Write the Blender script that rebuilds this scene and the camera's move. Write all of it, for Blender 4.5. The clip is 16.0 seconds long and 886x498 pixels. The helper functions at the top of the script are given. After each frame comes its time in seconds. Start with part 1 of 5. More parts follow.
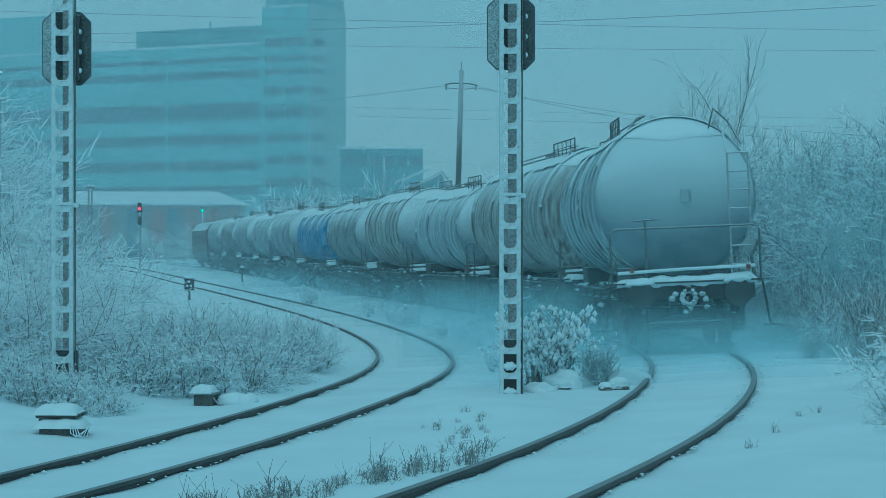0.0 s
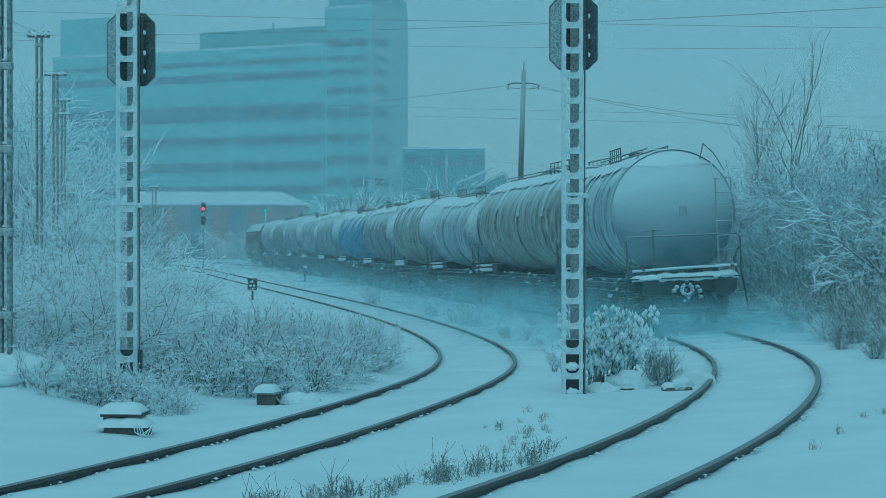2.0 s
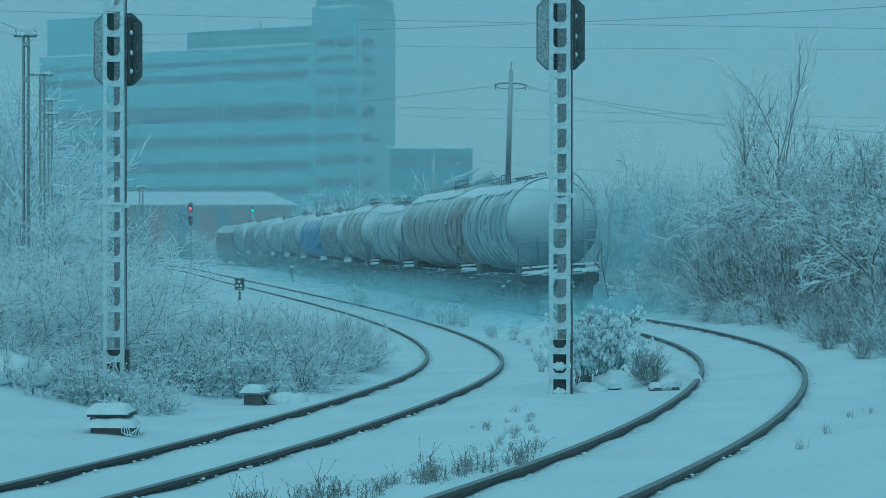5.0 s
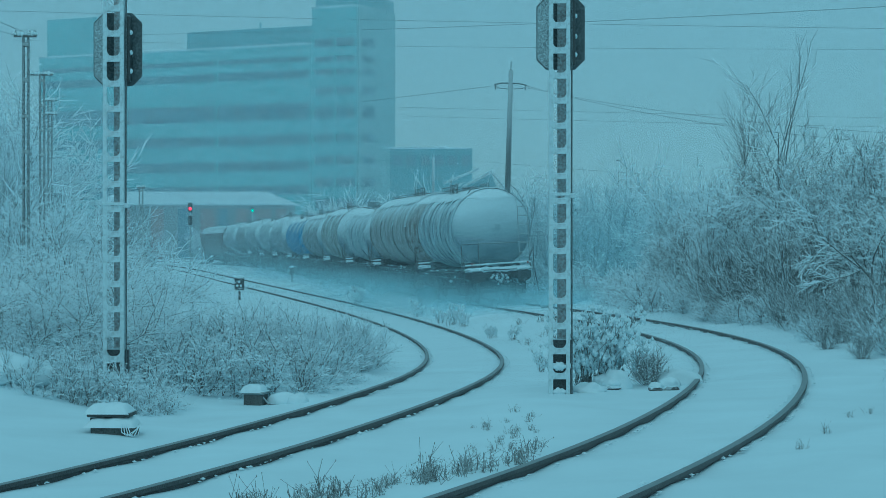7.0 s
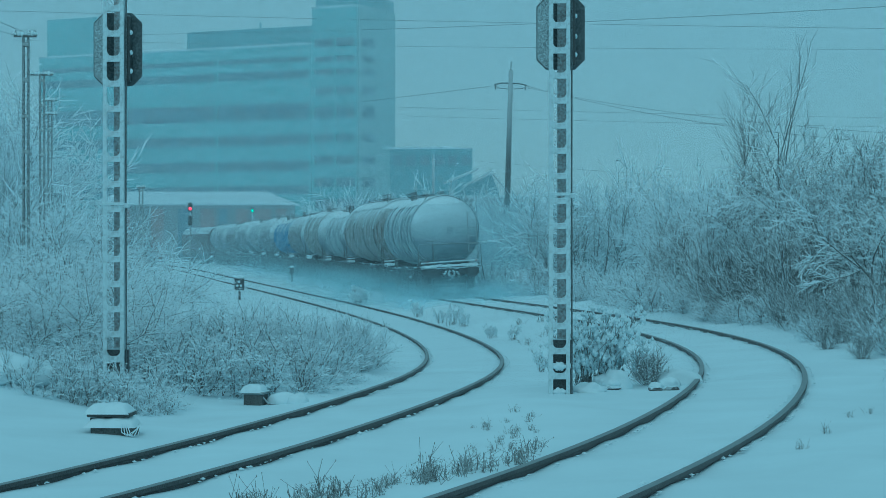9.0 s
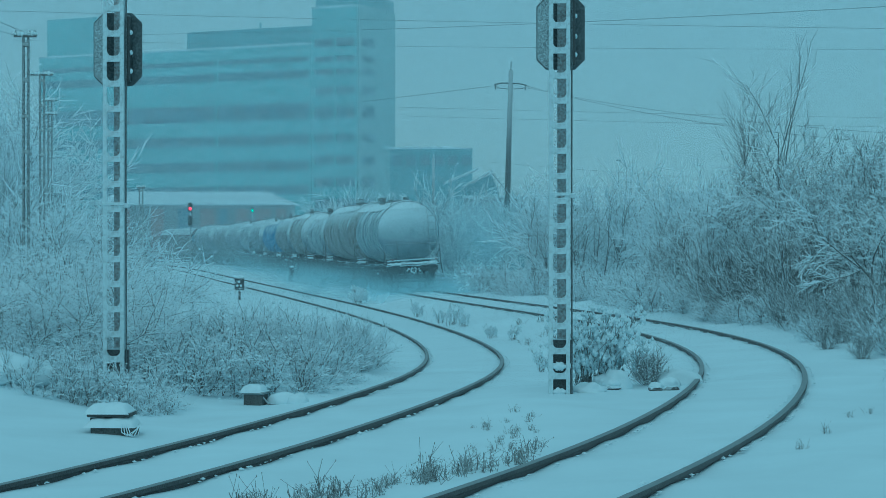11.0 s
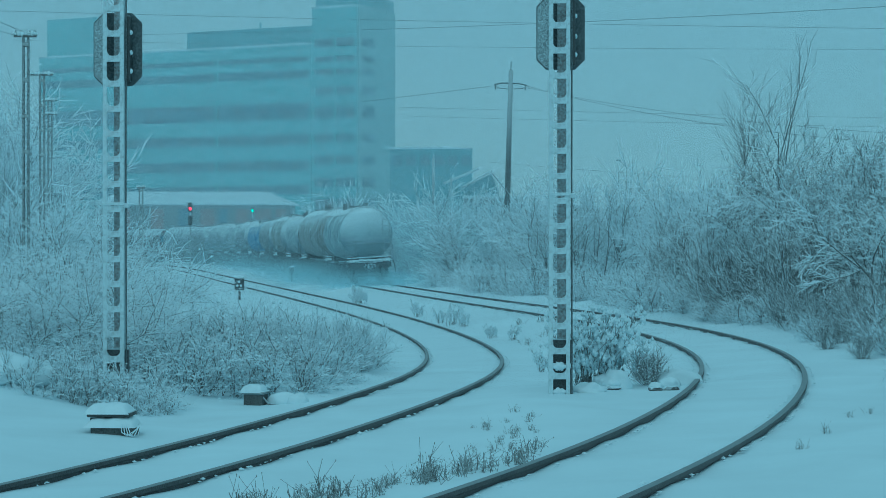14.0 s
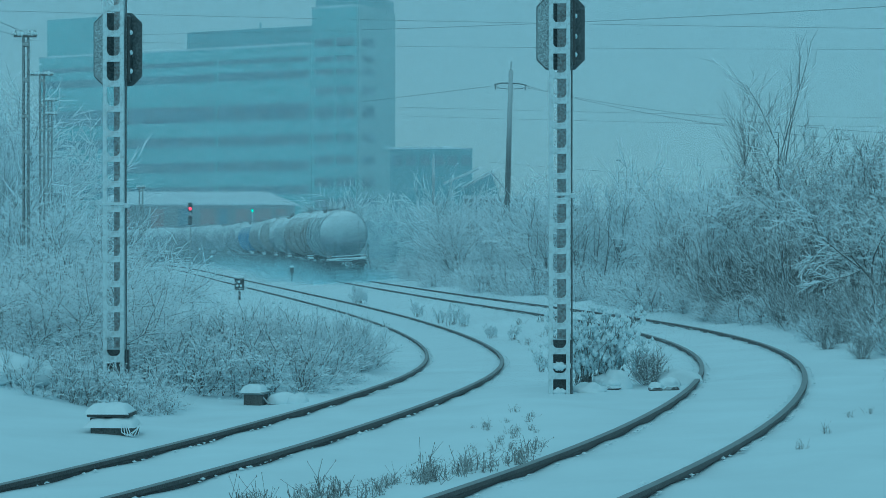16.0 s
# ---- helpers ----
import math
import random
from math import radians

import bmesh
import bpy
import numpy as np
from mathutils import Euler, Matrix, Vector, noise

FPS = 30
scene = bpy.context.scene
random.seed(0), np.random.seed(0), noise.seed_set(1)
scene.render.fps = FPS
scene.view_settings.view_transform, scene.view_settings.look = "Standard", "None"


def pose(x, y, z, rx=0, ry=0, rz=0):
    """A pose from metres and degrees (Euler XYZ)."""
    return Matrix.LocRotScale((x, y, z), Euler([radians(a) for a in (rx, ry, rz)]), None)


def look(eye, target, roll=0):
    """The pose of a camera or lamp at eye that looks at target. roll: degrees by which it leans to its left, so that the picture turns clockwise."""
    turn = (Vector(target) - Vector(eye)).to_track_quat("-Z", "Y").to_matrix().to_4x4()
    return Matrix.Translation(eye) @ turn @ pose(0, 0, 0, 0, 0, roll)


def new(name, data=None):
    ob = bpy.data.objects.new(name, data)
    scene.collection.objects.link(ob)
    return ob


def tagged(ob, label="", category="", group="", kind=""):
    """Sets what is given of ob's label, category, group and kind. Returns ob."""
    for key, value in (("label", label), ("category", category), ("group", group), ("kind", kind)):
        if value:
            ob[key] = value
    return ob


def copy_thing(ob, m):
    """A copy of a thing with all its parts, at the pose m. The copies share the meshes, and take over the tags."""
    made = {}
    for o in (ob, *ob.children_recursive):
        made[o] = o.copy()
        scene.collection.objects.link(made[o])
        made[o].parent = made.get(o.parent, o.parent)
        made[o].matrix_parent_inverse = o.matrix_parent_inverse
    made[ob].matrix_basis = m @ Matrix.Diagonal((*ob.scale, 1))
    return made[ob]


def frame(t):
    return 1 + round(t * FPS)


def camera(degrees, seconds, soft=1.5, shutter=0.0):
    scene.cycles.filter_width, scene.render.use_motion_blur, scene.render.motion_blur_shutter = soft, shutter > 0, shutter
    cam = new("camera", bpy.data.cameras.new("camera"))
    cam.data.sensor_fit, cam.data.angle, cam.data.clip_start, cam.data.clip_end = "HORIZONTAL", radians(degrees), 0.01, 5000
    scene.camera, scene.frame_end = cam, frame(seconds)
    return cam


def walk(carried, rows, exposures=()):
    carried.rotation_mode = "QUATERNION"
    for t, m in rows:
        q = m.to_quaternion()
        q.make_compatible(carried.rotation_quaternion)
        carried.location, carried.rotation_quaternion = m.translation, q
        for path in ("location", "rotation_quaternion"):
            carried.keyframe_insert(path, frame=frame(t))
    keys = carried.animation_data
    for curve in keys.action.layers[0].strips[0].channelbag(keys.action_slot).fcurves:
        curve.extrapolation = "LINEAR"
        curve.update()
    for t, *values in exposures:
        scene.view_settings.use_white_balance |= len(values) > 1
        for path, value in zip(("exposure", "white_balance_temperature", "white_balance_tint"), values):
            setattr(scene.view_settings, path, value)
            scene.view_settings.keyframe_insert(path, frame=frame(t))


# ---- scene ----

# camera: stands still on its spot and pans a little
EYE_Z = 2.2
cam = camera(26.0, 16.0, soft=0.8)
scene.cycles.transparent_max_bounces = 48
TILT = 89.646
PAN = [(0, -1.476, 0), (0.5, -0.70, 0), (1, 0.123, 0.022), (1.2, 0.345, 0.01), (1.5, 0.225, -0.01), (1.7, 0.262, 0), (2, 0.383, 0), (2.5, 0.422, 0),
       (3, 0.309, 0), (3.5, 0.202, 0), (4, 0.079, 0), (4.5, 0.025, 0), (5, 0.004, 0), (6, 0, 0), (6.5, 0, 0), (16, 0, 0)]
walk(cam, [(t, pose(0, 0, EYE_Z, TILT + up, 0, turn)) for t, turn, up in PAN],
     [(0, 0.03, 4800, -24), (16, 0.03, 4800, -24)])

# ---- light: an even overcast winter sky ----
world = bpy.data.worlds.new("overcast")
scene.world = world
world.use_nodes = True
wn, wl = world.node_tree.nodes, world.node_tree.links
wn.clear()
sky = wn.new("ShaderNodeTexSky")
sky.sky_type = "NISHITA"
sky.sun_disc = False
sky.sun_elevation = radians(28)
sky.sun_rotation = radians(200)
bg_sky = wn.new("ShaderNodeBackground")
bg_sky.inputs["Strength"].default_value = 0.012
bg_cloud = wn.new("ShaderNodeBackground")
bg_cloud.inputs["Color"].default_value = (0.66, 0.92, 1.02, 1)
bg_cloud.inputs["Strength"].default_value = 0.335
both = wn.new("ShaderNodeAddShader")
wout = wn.new("ShaderNodeOutputWorld")
wl.new(sky.outputs["Color"], bg_sky.inputs["Color"])
wl.new(bg_sky.outputs[0], both.inputs[0])
wl.new(bg_cloud.outputs[0], both.inputs[1])
wl.new(both.outputs[0], wout.inputs["Surface"])
sun = new("sun", bpy.data.lights.new("sun", "SUN"))
sun.data.energy, sun.data.angle, sun.data.color = 0.42, radians(40), (0.9, 0.98, 1.0)
sun.matrix_world = look((0, 0, 60), (6, 18, 25))


# ---- materials ----
def material(name, base, rough=0.7, metal=0.0, vary=0.25, scale=6.0, bump=0.15, fine=60.0, frost=0.0, snow=0.0, second=None, streak=None, cover=0.3, lie=(0.05, 0.6)):
    """Node material: two scales of mottling, fine relief, frost in patches, snow (or a rail's painted sheen) on faces
    that look up.
    """
    m = bpy.data.materials.new(name)
    m.use_nodes = True
    n, l = m.node_tree.nodes, m.node_tree.links
    b = n["Principled BSDF"]
    b.inputs["Metallic"].default_value = metal
    tex = n.new("ShaderNodeTexCoord")
    big, small = n.new("ShaderNodeTexNoise"), n.new("ShaderNodeTexNoise")
    big.inputs["Scale"].default_value, small.inputs["Scale"].default_value = scale, fine
    big.inputs["Detail"].default_value, small.inputs["Detail"].default_value = 5, 3
    l.new(tex.outputs["Object"], big.inputs["Vector"]), l.new(tex.outputs["Object"], small.inputs["Vector"])
    if streak:
        veil = n.new("ShaderNodeMapping")
        veil.inputs["Scale"].default_value = (1, 1, 0.16)
        l.new(tex.outputs["Object"], veil.inputs["Vector"]), l.new(veil.outputs[0], small.inputs["Vector"])
        run = n.new("ShaderNodeMapping")
        run.inputs["Scale"].default_value = streak
        l.new(tex.outputs["Object"], run.inputs["Vector"]), l.new(run.outputs[0], big.inputs["Vector"])
    ramp = n.new("ShaderNodeMix")
    ramp.data_type = "RGBA"
    low = [c * (1 - vary) for c in base] if second is None else second
    ramp.inputs["A"].default_value = (*low, 1)
    ramp.inputs["B"].default_value = (*[min(1, c * (1 + vary * 0.6)) for c in base], 1)
    span = n.new("ShaderNodeMapRange")
    span.inputs["From Min"].default_value, span.inputs["From Max"].default_value = 0.3, 0.7
    l.new(big.outputs["Fac"], span.inputs["Value"]), l.new(span.outputs["Result"], ramp.inputs["Factor"])
    colour = ramp.outputs["Result"]
    if frost or snow:
        geo = n.new("ShaderNodeNewGeometry")
        sep = n.new("ShaderNodeSeparateXYZ")
        l.new(geo.outputs["Normal"], sep.inputs[0])
        up = n.new("ShaderNodeMapRange")
        up.inputs["From Min"].default_value, up.inputs["From Max"].default_value = lie
        up.inputs["To Max"].default_value = snow
        if streak:
            # the snow's lower edge frays where it has slid or blown off
            fray = n.new("ShaderNodeMath")
            fray.operation = "MULTIPLY_ADD"
            fray.inputs[1].default_value = 1.1
            off = n.new("ShaderNodeMath")
            off.operation = "SUBTRACT"
            off.inputs[1].default_value = 0.55
            l.new(big.outputs["Fac"], fray.inputs[0]), l.new(sep.outputs["Z"], fray.inputs[2])
            l.new(fray.outputs[0], off.inputs[0]), l.new(off.outputs[0], up.inputs["Value"])
        else:
            l.new(sep.outputs["Z"], up.inputs["Value"])
        rime = n.new("ShaderNodeMapRange")
        rime.inputs["From Min"].default_value, rime.inputs["From Max"].default_value = cover, cover + 0.35
        rime.inputs["To Max"].default_value = frost
        l.new(small.outputs["Fac"], rime.inputs["Value"])
        most = n.new("ShaderNodeMath")
        most.operation = "MAXIMUM"
        l.new(up.outputs["Result"], most.inputs[0]), l.new(rime.outputs["Result"], most.inputs[1])
        mix = n.new("ShaderNodeMix")
        mix.data_type = "RGBA"
        l.new(most.outputs[0], mix.inputs["Factor"]), l.new(colour, mix.inputs["A"])
        mix.inputs["B"].default_value = (0.75, 0.85, 0.89, 1)
        colour = mix.outputs["Result"]
    l.new(colour, b.inputs["Base Color"])
    rr = n.new("ShaderNodeMapRange")
    rr.inputs["To Min"].default_value, rr.inputs["To Max"].default_value = max(0.05, rough - 0.12), min(1, rough + 0.12)
    l.new(small.outputs["Fac"], rr.inputs["Value"]), l.new(rr.outputs["Result"], b.inputs["Roughness"])
    if bump:
        bp = n.new("ShaderNodeBump")
        bp.inputs["Strength"].default_value, bp.inputs["Distance"].default_value = bump, 0.02
        l.new(small.outputs["Fac"], bp.inputs["Height"]), l.new(bp.outputs["Normal"], b.inputs["Normal"])
    return m


SNOW = material("snow", (0.765, 0.865, 0.91), 0.75, vary=0.06, scale=0.7, bump=0.35, fine=9.0)
SNOW_FINE = material("snow_fine", (0.78, 0.87, 0.91), 0.8, vary=0.05, scale=5, bump=0.3, fine=40)
# the snow mix here paints the sky's sheen onto the rail tops
RAIL_STEEL = material("rail_steel_lit_top", (0.055, 0.045, 0.04), 0.55, 0.3, vary=0.4, scale=3, bump=0.2, frost=0.10, snow=0.32)
MAST_STEEL = material("frosted_mast_steel", (0.50, 0.56, 0.585), 0.7, 0.0, vary=0.25, scale=9, bump=0.25, fine=22, frost=0.75, snow=0.95, cover=0.2)
MAST_RUST = material("rusty_mast_steel", (0.38, 0.34, 0.33), 0.8, 0.0, vary=0.4, scale=14, bump=0.3, fine=30, frost=0.6, cover=0.3)
BOARD_BACK = material("signal_board_back", (0.085, 0.10, 0.105), 0.65, 0.1, vary=0.3, scale=4, bump=0.2, fine=30, frost=0.18, snow=0.9, cover=0.42)
BOARD_RIME = material("rimed_board", (0.24, 0.28, 0.29), 0.8, vary=0.3, scale=5, bump=0.3, fine=55, frost=0.75, snow=0.9, cover=0.35)
BLACK_PAINT = material("black_paint", (0.018, 0.02, 0.022), 0.5, vary=0.4, scale=12, frost=0.12, snow=0.9)
CONCRETE = material("concrete", (0.24, 0.25, 0.25), 0.9, vary=0.3, scale=3, bump=0.4, fine=25, frost=0.5, snow=0.9)
POLE_CONCRETE = material("frosted_pole_concrete", (0.15, 0.155, 0.155), 0.9, vary=0.3, scale=3, bump=0.4, fine=14, frost=0.55, snow=0.9, cover=0.35)
DARK_CONCRETE = material("dark_concrete", (0.08, 0.078, 0.072), 0.9, vary=0.4, scale=5, bump=0.4, fine=50, frost=0.12, snow=0.95)
BARK = material("frosted_bark", (0.075, 0.06, 0.05), 0.9, vary=0.4, scale=5, bump=0.4, fine=50, frost=0.30, snow=0.85)
RIME = material("rime", (0.80, 0.88, 0.92), 0.85, vary=0.12, scale=6, bump=0.0, fine=30)
TWIG_MID = material("half_rimed_twig", (0.09, 0.08, 0.07), 0.9, vary=0.4, scale=2.5, bump=0.0, fine=12, frost=0.75, snow=1.0, cover=0.25)
TWIG_DARK = material("brown_twig", (0.075, 0.06, 0.05), 0.9, vary=0.4, scale=2.5, bump=0.0, fine=25, frost=0.25, snow=0.7)
STALK = material("dry_stalk", (0.07, 0.055, 0.035), 0.9, vary=0.4, scale=8, bump=0.0, fine=40, frost=0.4, snow=0.7)
WIRE = material("wire", (0.05, 0.05, 0.055), 0.6, 0.4, bump=0)
UNDERFRAME = material("dark_underframe", (0.03, 0.03, 0.032), 0.75, 0.2, vary=0.5, scale=4, bump=0.3, fine=30, frost=0.10, snow=0.6, lie=(0.4, 0.9))
RAILING = material("dark_railing", (0.05, 0.05, 0.05), 0.6, 0.2, vary=0.3, bump=0.1, frost=0.2, snow=0.6)
TANKS = {k: material("tank_" + k, c, 0.6, 0.1, vary=0.75, scale=2.2, bump=0.08, fine=9, frost=0.45, snow=0.88, streak=(1, 2.2, 0.22), cover=0.36, lie=(0.05, 0.75)) for k, c in
         (("pale", (0.27, 0.34, 0.375)), ("grey", (0.17, 0.22, 0.255)), ("brown", (0.19, 0.185, 0.175)), ("dark", (0.11, 0.13, 0.145)), ("blue", (0.015, 0.19, 0.42)), ("tan", (0.25, 0.27, 0.26)))}
RIMED_DOME = material("rimed_dome", (0.17, 0.225, 0.265), 0.7, 0.0, vary=0.25, scale=1.2, bump=0.2, fine=2.0, frost=0.18, snow=0.85, cover=0.3, lie=(-0.35, 0.3))
RIME_THIN = material("thin_rime", (0.30, 0.35, 0.37), 0.8, vary=0.5, scale=3, bump=0.1, fine=7, frost=0.9, snow=0.95, cover=0.35)
LOCO_PAINT = material("loco_paint", (0.055, 0.025, 0.025), 0.5, vary=0.3, scale=1.5, frost=0.1, snow=0.9)
# the cyan-blue of hazy air is put into these wall and glass colours
FACADE = material("haze_blue_facade", (0.15, 0.47, 0.50), 0.85, vary=0.14, scale=0.08, bump=0.1, fine=2)
FACADE_DARK = material("haze_blue_facade_deep", (0.07, 0.30, 0.345), 0.85, vary=0.15, scale=0.08, bump=0.1, fine=2)
GLAZING = material("haze_blue_glazing", (0.0, 0.125, 0.205), 0.5, vary=0.4, scale=0.3, bump=0)
END_RENDER = material("haze_blue_end_wall", (0.27, 0.47, 0.48), 0.9, vary=0.12, scale=0.1, bump=0.1, fine=2)
GLAZING.node_tree.nodes["Principled BSDF"].inputs["Specular IOR Level"].default_value = 0.15
RED_PANEL = material("red_panel", (0.26, 0.10, 0.09), 0.7, vary=0.3, scale=1)
BRICK_WALL = material("dull_brick_wall", (0.17, 0.20, 0.21), 0.9, vary=0.3, scale=0.5, bump=0.3, fine=6)
CABLE_BLACK = material("black_cable", (0.02, 0.02, 0.02), 0.6, frost=0.3, snow=0.7)


def glow(name, colour, strength):
    m = bpy.data.materials.new(name)
    m.use_nodes = True
    b = m.node_tree.nodes["Principled BSDF"]
    b.inputs["Base Color"].default_value = (*[c * 0.4 for c in colour], 1)
    b.inputs["Emission Color"].default_value = (*colour, 1)
    b.inputs["Emission Strength"].default_value = strength
    return m


RED_LIGHT = glow("red_signal_lens", (1.0, 0.02, 0.06), 3.0)
GREEN_LIGHT = glow("green_signal_lens", (0.05, 1.0, 0.5), 3.0)


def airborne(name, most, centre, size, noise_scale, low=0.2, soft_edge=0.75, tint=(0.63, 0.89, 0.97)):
    """Fine airborne snow, or a stand-in for depth haze: mostly clear, thinning out from its middle, scattering the
    daylight that falls on it; a blue cast is put into its tint.
    """
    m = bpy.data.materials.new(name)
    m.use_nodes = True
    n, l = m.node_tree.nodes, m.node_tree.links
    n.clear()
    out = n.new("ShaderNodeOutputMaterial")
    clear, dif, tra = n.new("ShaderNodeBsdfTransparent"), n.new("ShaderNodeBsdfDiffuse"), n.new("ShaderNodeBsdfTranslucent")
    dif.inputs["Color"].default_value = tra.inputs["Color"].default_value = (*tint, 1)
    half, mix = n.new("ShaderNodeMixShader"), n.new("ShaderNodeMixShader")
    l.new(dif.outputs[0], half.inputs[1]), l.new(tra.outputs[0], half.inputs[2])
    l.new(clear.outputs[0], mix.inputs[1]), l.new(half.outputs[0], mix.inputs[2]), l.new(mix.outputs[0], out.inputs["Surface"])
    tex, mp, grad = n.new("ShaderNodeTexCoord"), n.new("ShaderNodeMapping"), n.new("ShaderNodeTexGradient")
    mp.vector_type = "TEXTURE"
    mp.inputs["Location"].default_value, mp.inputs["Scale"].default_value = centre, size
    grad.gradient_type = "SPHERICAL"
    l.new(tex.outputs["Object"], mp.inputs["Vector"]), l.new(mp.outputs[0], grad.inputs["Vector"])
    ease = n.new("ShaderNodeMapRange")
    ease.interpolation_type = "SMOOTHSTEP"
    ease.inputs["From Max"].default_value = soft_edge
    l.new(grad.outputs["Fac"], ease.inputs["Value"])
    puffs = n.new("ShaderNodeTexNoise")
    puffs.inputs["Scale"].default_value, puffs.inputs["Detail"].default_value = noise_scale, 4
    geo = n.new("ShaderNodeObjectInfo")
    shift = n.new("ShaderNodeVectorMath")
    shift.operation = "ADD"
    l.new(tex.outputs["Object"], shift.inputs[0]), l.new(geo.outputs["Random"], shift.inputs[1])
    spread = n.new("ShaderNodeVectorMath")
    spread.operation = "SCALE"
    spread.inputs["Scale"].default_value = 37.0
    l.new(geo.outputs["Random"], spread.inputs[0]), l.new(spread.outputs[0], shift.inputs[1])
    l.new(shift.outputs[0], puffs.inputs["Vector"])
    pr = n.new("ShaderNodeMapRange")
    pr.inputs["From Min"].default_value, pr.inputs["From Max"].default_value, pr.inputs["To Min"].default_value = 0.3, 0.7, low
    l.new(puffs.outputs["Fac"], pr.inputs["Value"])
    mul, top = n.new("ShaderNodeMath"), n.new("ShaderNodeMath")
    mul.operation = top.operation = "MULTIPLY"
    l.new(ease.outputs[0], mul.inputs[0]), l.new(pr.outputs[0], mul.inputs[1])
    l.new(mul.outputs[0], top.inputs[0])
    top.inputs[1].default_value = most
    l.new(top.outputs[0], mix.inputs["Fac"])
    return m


# ---- mesh helpers ----
def link_mesh(name, me, mat, parent=None, label="", smooth=False):
    me.materials.append(mat)
    if smooth:
        me.polygons.foreach_set("use_smooth", [True] * len(me.polygons))
    ob = new(name, me)
    if parent is not None:
        ob.parent = parent
    if label:
        tagged(ob, label)
    return ob


def part(name, bm, mat, parent=None, label="", smooth=False):
    me = bpy.data.meshes.new(name)
    bm.to_mesh(me)
    bm.free()
    return link_mesh(name, me, mat, parent, label, smooth)


def arrays(name, verts, faces, mat, parent=None, label="", smooth=False):
    me = bpy.data.meshes.new(name)
    me.from_pydata([tuple(v) for v in verts], [], [tuple(f) for f in faces])
    me.update()
    return link_mesh(name, me, mat, parent, label, smooth)


def empty(name, m=None):
    ob = new(name)
    if m is not None:
        ob.matrix_basis = m
    return ob


def box(bm, x0, y0, z0, x1, y1, z1, bevel=0.0, m=None):
    geom = bmesh.ops.create_cube(bm, size=1, matrix=Matrix.Translation(((x0 + x1) / 2, (y0 + y1) / 2, (z0 + z1) / 2)) @ Matrix.Diagonal((abs(x1 - x0), abs(y1 - y0), abs(z1 - z0), 1)))
    vs = geom["verts"]
    if bevel:
        es = list({e for v in vs for e in v.link_edges})
        r = bmesh.ops.bevel(bm, geom=es, offset=bevel, segments=2, affect="EDGES", profile=0.5)
        vs = list({v for f in r["faces"] for v in f.verts} | {v for v in vs if v.is_valid})
    if m is not None:
        bmesh.ops.transform(bm, matrix=m, verts=vs)
    return bm


def tube(bm, points, radius, sides=6, taper=None):
    """A round bar along a line of points."""
    rings = []
    pts = [Vector(p) for p in points]
    for i, p in enumerate(pts):
        d = (pts[min(i + 1, len(pts) - 1)] - pts[max(i - 1, 0)]).normalized()
        a = d.orthogonal().normalized()
        b = d.cross(a)
        r = radius if taper is None else radius + (taper - radius) * i / (len(pts) - 1)
        rings.append([bm.verts.new(p + r * (a * math.cos(k * math.tau / sides) + b * math.sin(k * math.tau / sides))) for k in range(sides)])
    for q, w in zip(rings, rings[1:]):
        # join each vertex to its nearest turn so bars do not twist
        off = min(range(sides), key=lambda o: sum((w[(k + o) % sides].co - q[k].co).length for k in range(sides)))
        w[:] = w[off:] + w[:off]
        for k in range(sides):
            bm.faces.new((q[k], q[(k + 1) % sides], w[(k + 1) % sides], w[k]))
    bm.faces.new(rings[0][::-1])
    bm.faces.new(rings[-1])
    return bm


def cyl(bm, p, q, r, sides=16, r2=None):
    return tube(bm, [p, q], r, sides, r if r2 is None else r2)


def lump(bm, x, y, z, rx, ry, rz, seed=0, rough=0.18, sub=3):
    """A rounded uneven lump of snow or stone."""
    g = bmesh.ops.create_icosphere(bm, subdivisions=sub, radius=1)
    for v in g["verts"]:
        k = 1 + rough * noise.noise(v.co * 1.7 + Vector((seed * 3.1, seed, 0)))
        v.co = Vector((x + v.co.x * rx * k, y + v.co.y * ry * k, z + v.co.z * rz * k))
    return bm


# ---- the lie of the land: two tracks in a curve ----
def spline(knots, values):
    k, v = np.array(knots, float), np.array(values, float)
    n, h = len(k), np.diff(k)
    A, b = np.zeros((n, n)), np.zeros(n)
    A[0, 0] = A[-1, -1] = 1
    for i in range(1, n - 1):
        A[i, i - 1], A[i, i], A[i, i + 1] = h[i - 1], 2 * (h[i - 1] + h[i]), h[i]
        b[i] = 6 * ((v[i + 1] - v[i]) / h[i] - (v[i] - v[i - 1]) / h[i - 1])
    m = np.linalg.solve(A, b)

    def at(y):
        y = np.asarray(y, float)
        c = np.clip(y, k[0], k[-1])
        j = np.clip(np.searchsorted(k, c) - 1, 0, n - 2)
        d, hh = c - k[j], h[j]
        r = v[j] + d * ((v[j + 1] - v[j]) / hh - hh * (2 * m[j] + m[j + 1]) / 6) + d * d * m[j] / 2 + d ** 3 * (m[j + 1] - m[j]) / (6 * hh)
        s0 = (v[1] - v[0]) / h[0] - h[0] * m[1] / 6
        s1 = (v[-1] - v[-2]) / h[-1] + h[-1] * m[-2] / 6
        return r + np.where(y < k[0], (y - k[0]) * s0, 0) + np.where(y > k[-1], (y - k[-1]) * s1, 0)
    return at


